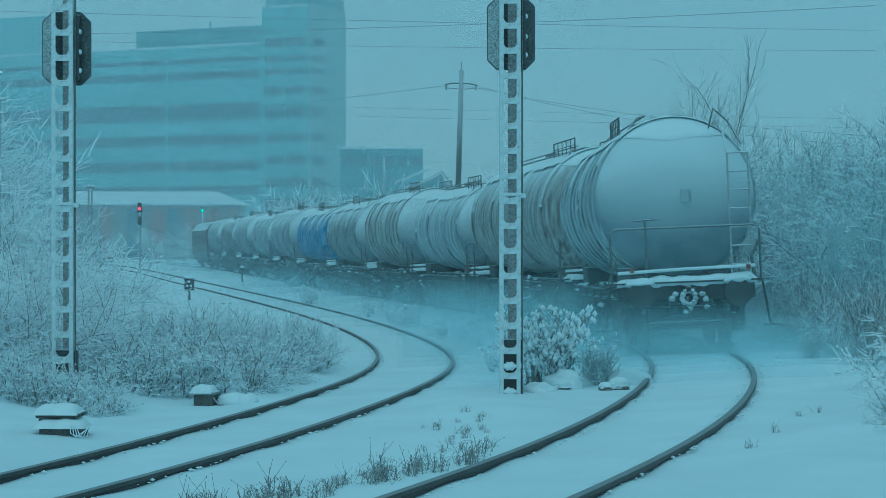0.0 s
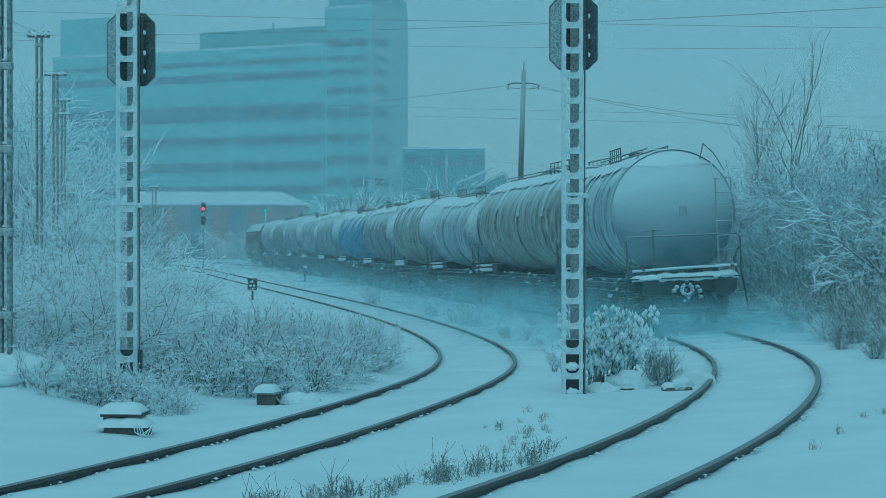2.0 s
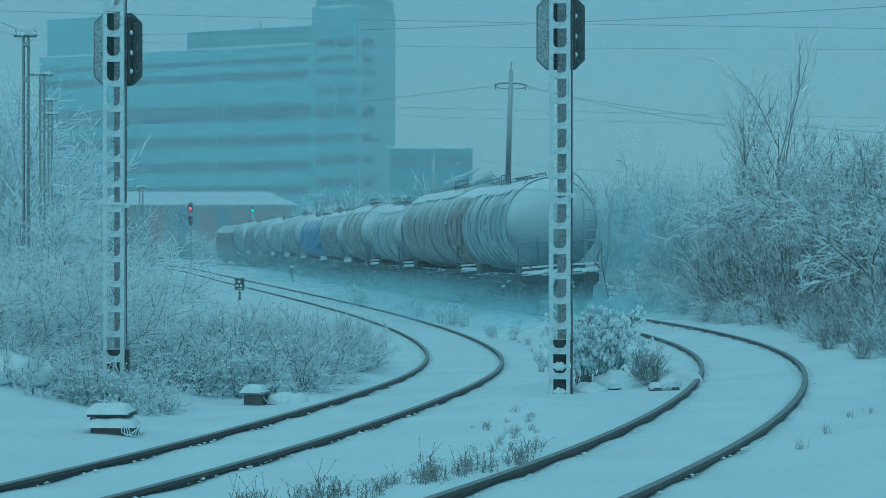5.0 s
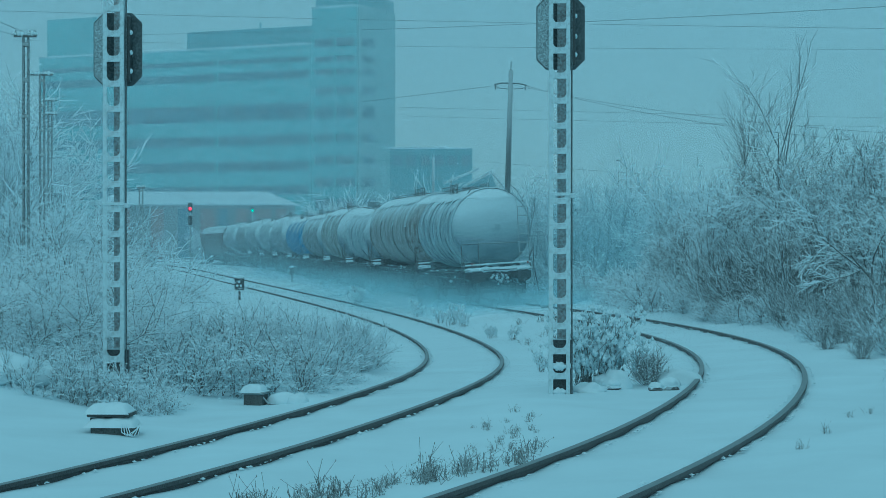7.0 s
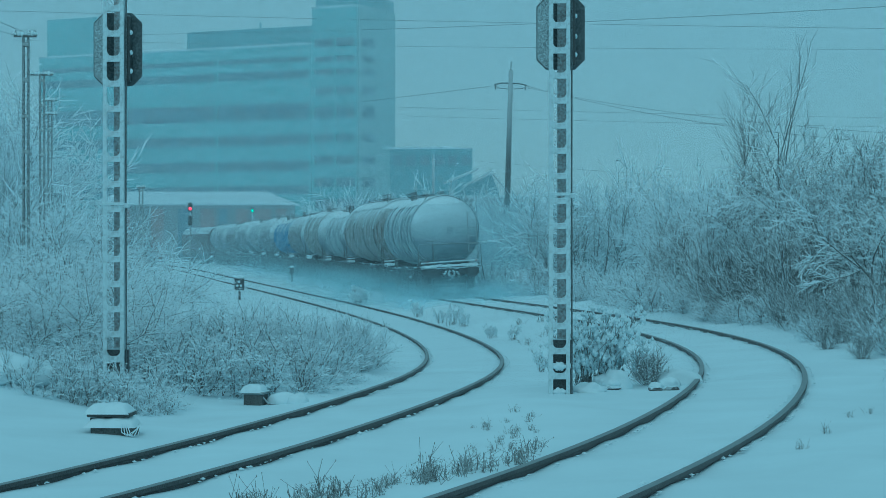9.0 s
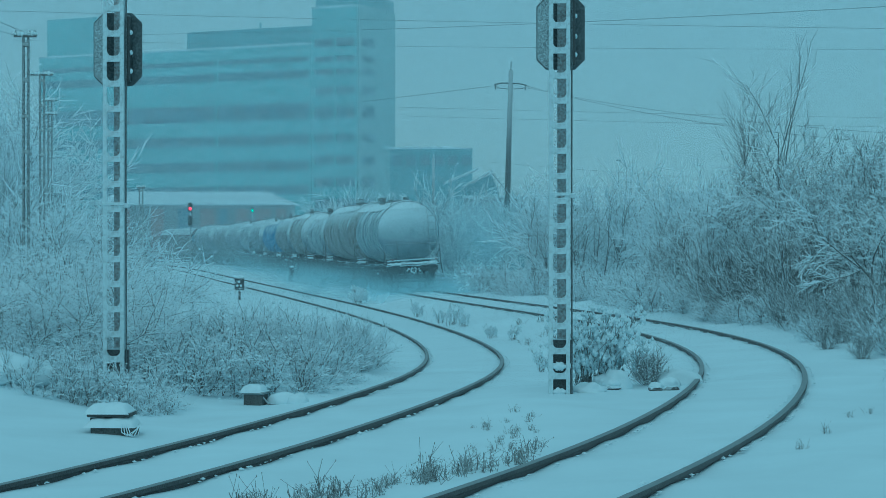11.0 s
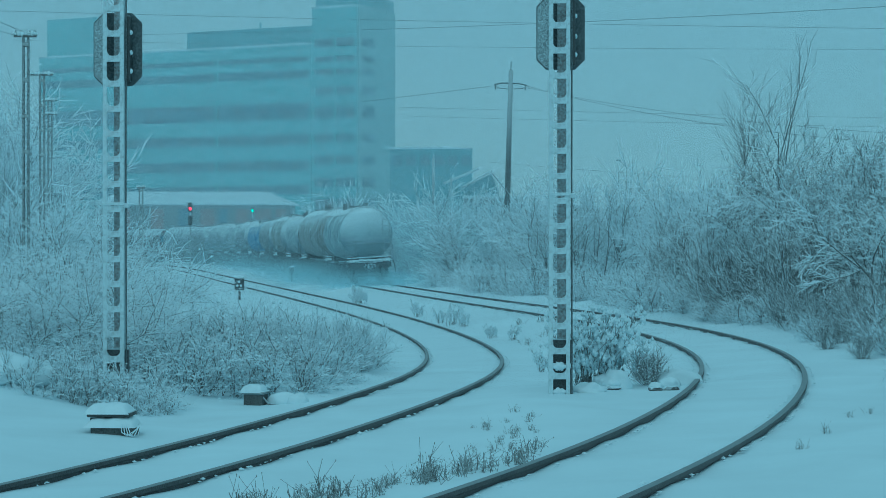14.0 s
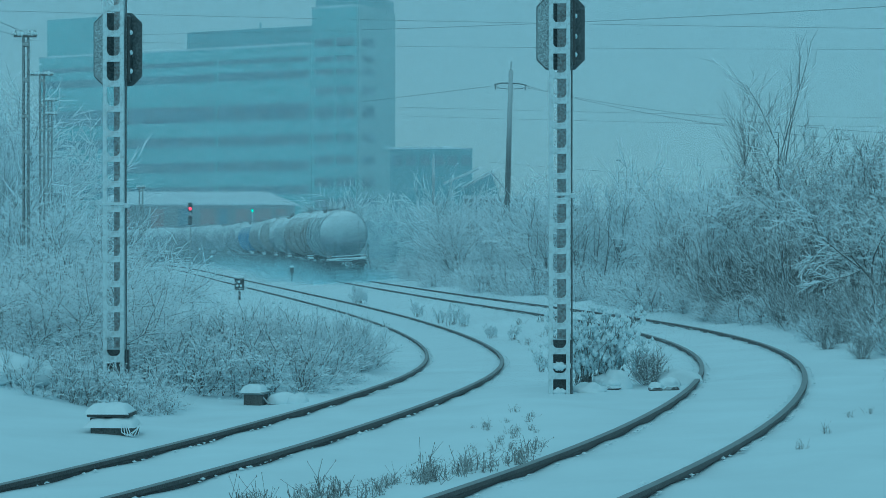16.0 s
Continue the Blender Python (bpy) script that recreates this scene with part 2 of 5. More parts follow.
right_x = spline([10, 17, 24, 31, 40, 52, 70, 95, 130, 185, 222, 251, 300], [-0.95, 1.77, 3.72, 4.94, 5.50, 4.93, 2.37, -1.85, -7.9, -17.8, -26.7, -38.5, -63])
left_x = spline([10, 17, 24, 31, 40, 52, 70, 95, 130, 185, 222, 251, 300], [-5.23, -2.68, -0.965, 0.045, 0.417, -0.046, -2.2, -6.93, -14.6, -26.0, -36, -48, -73])
right_drop = spline([10, 20, 30, 45, 70, 100, 130, 185, 232, 290, 400], [1.857, 1.907, 2.013, 2.21, 2.46, 2.60, 2.66, 2.78, 3.05, 3.3, 3.4])
left_drop = spline([10, 20, 30, 45, 70, 130, 185, 232, 290, 400], [2.056, 2.067, 2.214, 2.597, 2.90, 2.84, 2.9, 3.1, 3.3, 3.4])


def right_z(y):
    return EYE_Z - right_drop(np.clip(y, 8, 400))


def left_z(y):
    return EYE_Z - left_drop(np.clip(y, 8, 400))


def smooth(a, b, v):
    t = np.clip((v - a) / (b - a), 0, 1)
    return t * t * (3 - 2 * t)


CANT_R, CANT_L = 0.058, 0.048
BED = 0.062


def land(x, y):
    """Height of the snow at (x, y)."""
    x, y = np.asarray(x, float), np.asarray(y, float)
    yc = np.clip(y, -60, 330)
    xr, xl, zr, zl = right_x(yc), left_x(yc), right_z(yc), left_z(yc)
    br, bl = zr + np.clip(x - xr, -1.1, 1.1) * CANT_R - BED, zl + np.clip(x - xl, -1.1, 1.1) * CANT_L - BED
    mid = smooth(0, 1, (x - xl - 1.2) / np.maximum(xr - xl - 2.4, 0.5))
    z = np.where(x < xl, bl, np.where(x > xr, br, bl * (1 - mid) + br * mid))
    near = np.minimum(np.abs(x - xr), np.abs(x - xl))
    free = smooth(0.95, 2.2, near)
    # gentle banks off the tracks and soft drifts
    z = z + smooth(1.6, 5, xl - x) * 0.18 + smooth(1.2, 4, x - xr) * 0.10 + smooth(6, 25, xl - x) * 0.5
    z = z + free * (0.05 * np.sin(x * 0.9 + 0.31 * y) + 0.05 * np.sin(0.53 * y - 0.7 * x + 1) + 0.025 * np.sin(2.1 * x + 1.3 * y))
    z = z - (1 - free) * 0.012 * (1 + np.sin(3.1 * y + 2 * x))
    # a drift on the bank beside the left track
    z = z + 1.0 * np.exp(-((x + 6.8) / 1.5) ** 2 - ((y - 53) / 3.4) ** 2) + 0.20 * np.exp(-((x + 5.7) / 0.6) ** 2 - ((y - 25.8) / 0.9) ** 2)
    return z


def zland(x, y):
    return float(land(x, y))


def grow_steps(first, last, step, ratio):
    out, v = [], first
    while v < last:
        out.append(v)
        v += step
        step *= ratio
    return out + [last]


def build_ground():
    mid = list(np.arange(-14, 14.01, 0.22))
    xs = [-v for v in grow_steps(14.4, 2500, 0.5, 1.22)][::-1] + mid + grow_steps(14.4, 2500, 0.5, 1.22)
    ys = [-v for v in grow_steps(2, 2500, 2.0, 1.35)][::-1] + list(np.arange(0, 8, 1.0)) + list(np.arange(8, 60, 0.3)) + grow_steps(60, 330, 0.5, 1.012) + grow_steps(340, 3500, 12, 1.3)
    X, Y = np.meshgrid(xs, ys)
    Z = land(X, Y)
    nx, ny = len(xs), len(ys)
    verts = np.stack([X, Y, Z], -1).reshape(-1, 3)
    idx = np.arange(nx * ny).reshape(ny, nx)
    faces = np.stack([idx[:-1, :-1], idx[:-1, 1:], idx[1:, 1:], idx[1:, :-1]], -1).reshape(-1, 4)
    ob = arrays("ground", verts.tolist(), faces.tolist(), SNOW, smooth=True)
    tagged(ob, "deep fresh snow cover lying over the trackside", "snow ground", kind="structure")


build_ground()

PROFILE = [(-0.036, 0.0), (-0.03, 0.004), (0.03, 0.004), (0.036, 0.0), (0.036, -0.036), (0.012, -0.05), (0.012, -0.13), (0.07, -0.15), (-0.07, -0.15), (-0.012, -0.13), (-0.012, -0.05), (-0.036, -0.036)]


def build_track(name, fx, fz, cant, label):
    track = tagged(empty(name), label, "railway track", kind="structure")
    ys = np.concatenate([np.arange(-60, 5, 2.0), np.arange(5, 60, 0.4), np.arange(60, 330, 1.5)])
    x, z = fx(ys), fz(ys)
    dx = np.gradient(x, ys)
    n = np.hypot(1, dx)
    for side in (-0.753, 0.753):
        cx, cy, cz = x + side / n, ys - side * dx / n, z + side * cant
        verts, faces, k = [], [], len(PROFILE)
        for i in range(len(ys)):
            for a, b in PROFILE:
                verts.append((cx[i] + a / n[i], cy[i] - a * dx[i] / n[i], cz[i] + b))
        for i in range(len(ys) - 1):
            for j in range(k):
                p, q = i * k + j, i * k + (j + 1) % k
                faces.append((p, q, q + k, p + k))
        arrays("rail", verts, faces, RAIL_STEEL, track, "dark steel rail just clear of the snow")
    # crumbled snow thrown up along the inner side of each rail
    rng = np.random.default_rng(4)
    verts, faces = [], []
    for side, off in ((-0.753, 0.085), (0.753, -0.085), (0.753, 0.10), (-0.753, -0.10)):
        for y in np.arange(9, 75, 0.055):
            if rng.random() < 0.72:
                continue
            yy = y + rng.normal() * 0.03
            cx = float(fx(yy)) + side + off * (1 + 0.5 * rng.random()) * np.sign(1)
            r = 0.008 + 0.016 * rng.random() ** 2
            cz = float(fz(yy)) + side * cant - BED + r * 0.4 + 0.012
            i0 = len(verts)
            for vx, vy, vz in ((1, 0, 0), (-1, 0, 0), (0, 1, 0), (0, -1, 0), (0, 0, 1), (0, 0, -1)):
                s = r * (0.7 + 0.6 * rng.random())
                verts.append((cx + vx * s * 1.3, yy + vy * s * 2.2, cz + vz * s * 0.55))
            for f in ((0, 2, 4), (2, 1, 4), (1, 3, 4), (3, 0, 4), (2, 0, 5), (1, 2, 5), (3, 1, 5), (0, 3, 5)):
                faces.append(tuple(i0 + v for v in f))
    crumbs = arrays("snow_crumbs", verts, faces, SNOW_FINE, track, "crumbled snow pushed up along the rails")
    tagged(crumbs, kind="stuff")


build_track("track_right", right_x, right_z, CANT_R, "curved railway track buried in snow with dark rails showing")
build_track("track_left", left_x, left_z, CANT_L, "curved railway track buried in snow with dark rails showing")


# ---- trees and shrubs ----
def segments_mesh(name, segs, mat, parent, sides=3, label=""):
    """Thin tapered bars, one for each segment (p, q, r0, r1); those with r1 = 0 run out in a point."""
    verts, faces, start = [], [], 0
    for pointed in (False, True):
        s = np.array([(*p, *q, a, b) for p, q, a, b in segs if (b == 0) == pointed])
        if not len(s):
            continue
        p, q, ra, rb = s[:, 0:3], s[:, 3:6], s[:, 6], s[:, 7]
        d = q - p
        d = d / np.maximum(np.linalg.norm(d, axis=1, keepdims=True), 1e-6)
        ref = np.where(np.abs(d[:, 2:3]) > 0.9, np.array([[1.0, 0, 0]]), np.array([[0, 0, 1.0]]))
        u = np.cross(d, ref)
        u /= np.linalg.norm(u, axis=1, keepdims=True)
        w = np.cross(d, u)
        rings = []
        for base, r in ((p, ra),) if pointed else ((p, ra), (q, rb)):
            for k in range(sides):
                a = k * math.tau / sides - math.pi / 2
                rings.append(base + r[:, None] * (u * math.cos(a) + w * math.sin(a)))
        if pointed:
            rings.append(q)
        step = len(rings)
        i0 = start + np.arange(len(s)) * step
        for k in range(sides):
            if pointed:
                f = np.stack([i0 + k, i0 + (k + 1) % sides, i0 + sides], 1)
            else:
                f = np.stack([i0 + k, i0 + (k + 1) % sides, i0 + sides + (k + 1) % sides, i0 + sides + k], 1)
            faces += f.tolist()
        verts += np.stack(rings, 1).reshape(-1, 3).tolist()
        start += len(s) * step
    return arrays(name, verts, faces, mat, parent, label)


def grow(rng, stems, height, lean, levels, kids, curl, r0, droop=0.0, gap=0.28, rmin=0.0065, fork=(0.5, 1.0), rise=0.06):
    """Branching growth: returns thick and thin segments, the last twigs ending in points."""
    thick, thin = [], []

    def branch(p, d, length, r, level):
        last = level == levels
        n = 4 if level == 0 else 2 if last else 3
        for i in range(n):
            d = d + rng.normal(0, curl, 3) + np.array([0, 0, rise if level < 2 else -droop])
            d /= np.linalg.norm(d)
            q = p + d * length / n
            ra, rb = r * (1 - 0.6 * i / n), r * (1 - 0.6 * (i + 1) / n)
            if last and i == n - 1:
                rb = 0
            (thick if level < 2 and not last else thin).append((p, q, ra, rb))
            p = q
            if not last:
                for _ in range(kids[min(level, len(kids) - 1)]):
                    side = rng.normal(0, 1, 3)
                    side -= d * side.dot(d)
                    side /= np.linalg.norm(side)
                    a = rng.uniform(*fork)
                    e = d * math.cos(a) + side * math.sin(a)
                    branch(p - d * rng.random() * length / n * 0.8, e, length * rng.uniform(0.36, 0.66), max(r * 0.5, rmin), level + 1)

    for _ in range(stems):
        a = rng.random() * math.tau
        d = np.array([math.cos(a) * lean * rng.random(), math.sin(a) * lean * rng.random(), 1.0])
        d /= np.linalg.norm(d)
        branch(np.array([math.cos(a) * gap * rng.random(), math.sin(a) * gap * rng.random(), -0.1]), d, height * rng.uniform(0.55, 0.85), r0 * rng.uniform(0.7, 1.1), 0)
    return thick, thin


def woody(name, label, category, group, seed, bark, twig, stuff=True, clumps=None, share=0.6, **how):
    rng = np.random.default_rng(seed)
    thick, thin = grow(rng, **how)
    root = tagged(empty(name), label, category, group)
    tagged(segments_mesh("trunk", thick, bark, root, 4), kind="stuff" if stuff else "")
    mids = np.array([(p + q) / 2 for p, q, a, b in thin])
    centre = np.array([*mids[:, :2].mean(0), mids[:, 2].max() * 0.35])
    reach = np.quantile(np.linalg.norm(mids - centre, axis=1), 0.9)
    # flat outer twigs carry most snow; steep, inner ones stay dark, also painting crown shade
    laden, bare = [], []
    for (p, q, ra, rb), mid in zip(thin, mids):
        steep = abs(q[2] - p[2]) / max(np.linalg.norm(q - p), 1e-6)
        out = np.linalg.norm(mid - centre) / reach
        if rng.random() < share * (1.35 - 0.8 * steep) * (0.35 + 0.8 * out):
            laden.append((p, q, ra * 1.25, rb * 1.35))
        else:
            bare.append((p, q, ra * 0.8, rb * 0.8))
    tagged(segments_mesh("crown", bare, twig, root, 3), kind="stuff")
    tagged(segments_mesh("rime", laden, RIME, root, 3, "snow-laden rimed twigs"), kind="stuff")
    if clumps:
        size, often = clumps
        verts, faces = [], []
        for p, q, a, b in thin:
            if rng.random() < often:
                o, r, i0 = p + (q - p) * rng.random(), size * rng.uniform(0.5, 1.3), len(verts)
                for v in ((1, 0, 0), (-1, 0, 0), (0, 1, 0), (0, -1, 0), (0, 0, 0.9), (0, 0, -0.5)):
                    verts.append(tuple(o + np.array(v) * r * rng.uniform(0.7, 1.4)))
                for f in ((0, 2, 4), (2, 1, 4), (1, 3, 4), (3, 0, 4), (2, 0, 5), (1, 2, 5), (3, 1, 5), (0, 3, 5)):
                    faces.append(tuple(i0 + v for v in f))
        tagged(arrays("snow_clump", verts, faces, SNOW_FINE, root), "clots of snow caught among the twigs", kind="stuff")
    return root


def place(things, spots, sink=0.03):
    """Copies of the models at (x, y, scale, turn); the first use of each model is the model itself."""
    used = set()
    for i, (x, y, s, turn) in enumerate(spots):
        ob = things[i % len(things)]
        m = pose(x, y, zland(x, y) - sink * s, 0, 0, turn)
        if ob.name in used:
            c = copy_thing(ob, m)
            c.scale = (s, s, s)
        else:
            used.add(ob.name)
            ob.matrix_basis = m
            ob.scale = (s, s, s)


RIGHT_LABEL = "dense leafless thicket tree thickly rimed with hoarfrost and snow"
TREES, SHRUBS = "frosted trees along the tracks", "frosted shrubs beside the tracks"
big_trees = [woody("frosted_tree", RIGHT_LABEL, "tree", TREES, 10 + i, BARK, TWIG_DARK, share=0.55, clumps=(0.03, 0.07), stems=8, height=4.6, lean=1.1, levels=3, kids=(2, 3, 3), curl=0.17, r0=0.04, droop=0.06, gap=0.9, rmin=0.0105) for i in range(3)]
tall_trees = [woody("bare_tree", "tall slender leafless tree with thin upright branches", "tree", TREES, 30 + i, BARK, TWIG_DARK, share=0.15, stems=1, height=9.2, lean=0.06, levels=3, kids=(2, 2, 2), curl=0.05, r0=0.06, rmin=0.010, fork=(0.25, 0.55)) for i in range(2)]
thickets = [woody("brown_thicket", "dense brown leafless brushwood under light snow", "shrub", SHRUBS, 40 + i, TWIG_DARK, TWIG_DARK, share=0.42, stems=14, height=2.6, lean=0.9, levels=2, kids=(3, 4), curl=0.12, r0=0.013, gap=1.0, rmin=0.0075, fork=(0.25, 0.7)) for i in range(2)]
shrubs = [woody("frosted_shrub", "tangled leafless shrub white with rime and snow", "shrub", SHRUBS, 50 + i, TWIG_DARK, TWIG_DARK, share=1.12, clumps=(0.03, 0.16), stems=11, height=1.15, lean=1.15, levels=2, kids=(3, 3), curl=0.19, r0=0.009, droop=0.05, gap=0.55, rmin=0.0062) for i in range(4)]
arching = [woody("arching_shrub", "tall arching shrub bent over under rime and snow", "shrub", SHRUBS, 60 + i, TWIG_DARK, TWIG_DARK, share=1.15, clumps=(0.04, 0.12), stems=11, height=3.0, lean=1.0, levels=2, kids=(3, 4), curl=0.13, r0=0.018, droop=0.22, gap=0.8, rmin=0.0085, rise=-0.10) for i in range(3)]
far_trees = [woody("distant_tree", "hazy distant leafless tree covered in frost", "tree", "distant frosted trees", 70 + i, BARK, TWIG_MID, share=1.0, clumps=(0.05, 0.06), stems=5, height=5.2, lean=0.85, levels=2, kids=(4, 4), curl=0.16, r0=0.05, gap=0.9, rmin=0.018) for i in range(3)]

rr = random.Random(5)


def clear_of_tracks(x, y, gap=2.4):
    return abs(x - float(right_x(y))) > gap and abs(x - float(left_x(y))) > gap


def hides_drift(x, y):
    """True where a plant would stand before the bare drift on the bank."""
    return (-0.150 < x / y < -0.112 and 33 < y < 56) or (abs(x / y + 0.106) < 0.016 and y > 36)


# dense trees on the outer side of the curve, brushwood at their feet
spots = []
for d, offs in ((36, (8.4,)), (39, (7.2, 9.6)), (43, (6.0, 8.2)), (47, (5.2, 7.2, 9.6)), (50, (5.2, 8.2)), (53, (4.6, 6.8, 9.4)), (57, (4.2, 6.6, 9.0)), (63, (4.4, 7.4, 10.2))):
    for off in offs:
        x = float(right_x(d)) + off + rr.uniform(-0.5, 0.5)
        spots.append((x, d + rr.uniform(-1.3, 1.3), rr.uniform(0.88, 1.08) * (0.72 if off < 5.3 else 1.3 if off > 8.5 else 1.02) * (0.8 if d < 41 else 1.0), rr.uniform(0, 360)))
place(big_trees, spots)
place(tall_trees, [(8.9, 58, 0.66, 20), (9.5, 57, 0.60, 140), (10.1, 59, 0.74, 250)])
spots = []
for d in np.arange(31, 56, 1.8):
    spots.append((float(right_x(d)) + rr.uniform(2.7, 3.6), float(d), rr.uniform(0.30, 0.5), rr.uniform(0, 360)))
for d in np.arange(47, 57.5, 1.5):
    spots.append((float(right_x(d)) + rr.uniform(3.2, 4.6), float(d), rr.uniform(0.75, 1.05), rr.uniform(0, 360)))
for d in np.arange(30.5, 50, 1.3):
    spots.append((float(right_x(d)) + rr.uniform(2.5, 3.1), float(d), rr.uniform(0.26, 0.38), rr.uniform(0, 360)))
place(thickets, spots, 0.15)
spots = []
# rough growth on the inner bank
for i in range(82):
    d = rr.uniform(26.0, 39.0)
    x = float(left_x(d)) - rr.uniform(2.1, 6.8)
    if x > -3.5 and d < 28.4:
        continue
    spots.append((x, d, rr.uniform(0.72, 1.05) * (0.8 if d < 28 else 1.0), rr.uniform(0, 360)))
for d in np.arange(33, 74, 2.2):
    spots.append((float(right_x(d)) + rr.uniform(2.4, 3.2), float(d), rr.uniform(0.5, 0.9), rr.uniform(0, 360)))
for d in np.arange(59, 142, 2.7):
    spots.append((float(right_x(d)) + rr.uniform(2.8, 4.4), float(d), rr.uniform(1.1, 1.6), rr.uniform(0, 360)))
for d in (46, 54, 62, 72, 84, 96):
    for k in range(3):
        spots.append((float(left_x(d)) - rr.uniform(5.2, 13), d + rr.uniform(-3, 3), rr.uniform(0.8, 1.3), rr.uniform(0, 360)))
spots += [(-4.75, 25.1, 0.62, 0), (-4.05, 25.1, 0.66, 70), (-5.3, 25.2, 0.62, 160), (-3.75, 24.7, 0.45, 200), (-4.45, 24.9, 0.6, 90), (5.2, 18.6, 0.72, 10), (5.95, 21.0, 0.85, 210), (4.95, 17.3, 0.5, 80), (6.75, 23.5, 0.95, 300)]
place(shrubs, [s for s in spots if clear_of_tracks(s[0], s[1], 1.9) and not hides_drift(s[0], s[1])], 0.18)
spots = []
for i in range(26):
    d = rr.uniform(28.0, 42)
    spots.append((d * rr.uniform(-0.245, -0.170), d, rr.uniform(0.48, 0.72), rr.uniform(0, 360)))
for i in range(12):
    d = rr.uniform(43, 62)
    spots.append((d * rr.uniform(-0.24, -0.172), d, rr.uniform(0.75, 1.05), rr.uniform(0, 360)))
place(arching, [s for s in spots if clear_of_tracks(s[0], s[1], 3.2) and not hides_drift(s[0], s[1])], 0.15)
spots = []
for i in range(26):
    d = rr.uniform(66, 112)
    spots.append((float(right_x(d)) + rr.uniform(3.8, 14), d, rr.uniform(0.72, 0.98), rr.uniform(0, 360)))
for i in range(34):
    d = rr.uniform(92, 205)
    spots.append((float(right_x(d)) + rr.uniform(3.9, 11), d, rr.uniform(0.62, 0.95), rr.uniform(0, 360)))
for i in range(26):
    d = rr.uniform(112, 190)
    spots.append((float(right_x(d)) + rr.uniform(5, 24), d, rr.uniform(0.8, 1.15), rr.uniform(0, 360)))
for i in range(12):
    d = rr.uniform(70, 120)
    spots.append((d * rr.uniform(-0.235, -0.155), d, rr.uniform(0.6, 0.9), rr.uniform(0, 360)))
for i in range(9):
    d = rr.uniform(190, 225)
    spots.append((d * rr.uniform(-0.25, -0.212), d, rr.uniform(2.6, 3.6), rr.uniform(0, 360)))
for i in range(9):
    d = rr.uniform(235, 262)
    spots.append((d * rr.uniform(-0.165, -0.075), d, rr.uniform(0.6, 0.9), rr.uniform(0, 360)))
for i in range(12):
    d = rr.uniform(226, 258)
    spots.append((d * rr.uniform(-0.075, 0.0), d, rr.uniform(1.0, 1.7), rr.uniform(0, 360)))
place(far_trees, [s for s in spots if clear_of_tracks(s[0], s[1], 3.4)])


# ---- signal masts ----
def signal_mast(x, y, head_z, gap_top, label):
    """Lattice mast of two chords and battens; a signal head seen from behind near its top."""
    base = zland(x, y) - 0.05
    mast = tagged(empty("signal_mast", pose(x, y, base)), label, "railway signal", "signal masts between the tracks")
    top, pitch, w = head_z - base + 0.75, 0.334, 0.141
    first = (gap_top - base) % pitch
    for sx in (-1, 1):
        bm = bmesh.new()
        box(bm, sx * w, -0.02, 0, sx * (w - 0.055), 0.0, top, 0.006)
        box(bm, sx * w, 0.002, 0, sx * (w - 0.014), 0.13, top, 0.004)
        part("chord", bm, MAST_STEEL, mast, "frosted steel chord")
    bm = bmesh.new()
    box(bm, -0.022, 0.16, 0, 0.10, 0.175, top, 0.004)
    part("rear_chord", bm, MAST_RUST, mast, "rusty inner chord")
    n = int(top / pitch)
    batten = None
    for i in range(n + 3):
        z = first + (i - 1) * pitch + (0.02 if i == 0 else 0)
        if z < 0 or z > top:
            continue
        if batten is None:
            bm = bmesh.new()
            box(bm, -w + 0.05, -0.024, 0, w - 0.05, -0.004, 0.075, 0.004)
            # snow packed into the foot of each opening, hollow on top
            k = 10
            for zc in range(k):
                a0, a1 = -1 + 2 * zc / k, -1 + 2 * (zc + 1) / k
                h0, h1 = 0.006 + 0.06 * a0 ** 4, 0.006 + 0.06 * a1 ** 4
                v = [bm.verts.new(c) for c in ((a0 * 0.092, -0.022, 0.075), (a1 * 0.092, -0.022, 0.075), (a1 * 0.092, -0.022, 0.075 + h1), (a0 * 0.092, -0.022, 0.075 + h0),
                                               (a0 * 0.092, 0.05, 0.075), (a1 * 0.092, 0.05, 0.075), (a1 * 0.092, 0.05, 0.075 + h1), (a0 * 0.092, 0.05, 0.075 + h0))]
                for f in ((0, 1, 2, 3), (3, 2, 6, 7), (5, 4, 7, 6)):
                    bm.faces.new([v[j] for j in f])
            batten = part("batten", bm, MAST_STEEL, mast, "frosted cross plate")
            batten.location = (0, 0, z)
        else:
            b = batten.copy()
            scene.collection.objects.link(b)
            b.location = (0, 0, z)
    # dark foot plates with heaped snow
    bm = bmesh.new()
    box(bm, -0.12, 0.05, 0, 0.165, 0.2, 0.40, 0.01)
    box(bm, -0.11, 0.05, 0.46, 0.18, 0.2, 0.78, 0.01)
    part("foot_plate", bm, BLACK_PAINT, mast, "dark steel foot")
    for z in (0.10, 0.44):
        bm = bmesh.new()
        for dx, h in ((-0.05, 0.035), (-0.02, 0.06), (0.02, 0.055), (0.055, 0.03)):
            lump(bm, dx, 0.01, z - 0.02, 0.05, 0.04, h, z * 10 + dx * 40, 0.4, 2)
        part("snow_heap", bm, SNOW_FINE, mast, "snow heaped inside the mast", True)
    bm = bmesh.new()
    tube(bm, [(0.165, 0.02, 0), (0.165, 0.02, 1.2), (0.162, 0.02, 2.9), (0.165, 0.04, top)], 0.011, 8)
    part("cable_pipe", bm, CABLE_BLACK, mast, "dark cable pipe")
    bm = bmesh.new()
    box(bm, 0.13, -0.03, 2.67, 0.21, 0.02, 2.73, 0.008)
    box(bm, -0.14, -0.035, 2.70, 0.14, -0.022, 2.74, 0.003)
    part("bracket", bm, MAST_STEEL, mast, "snowy clamp")
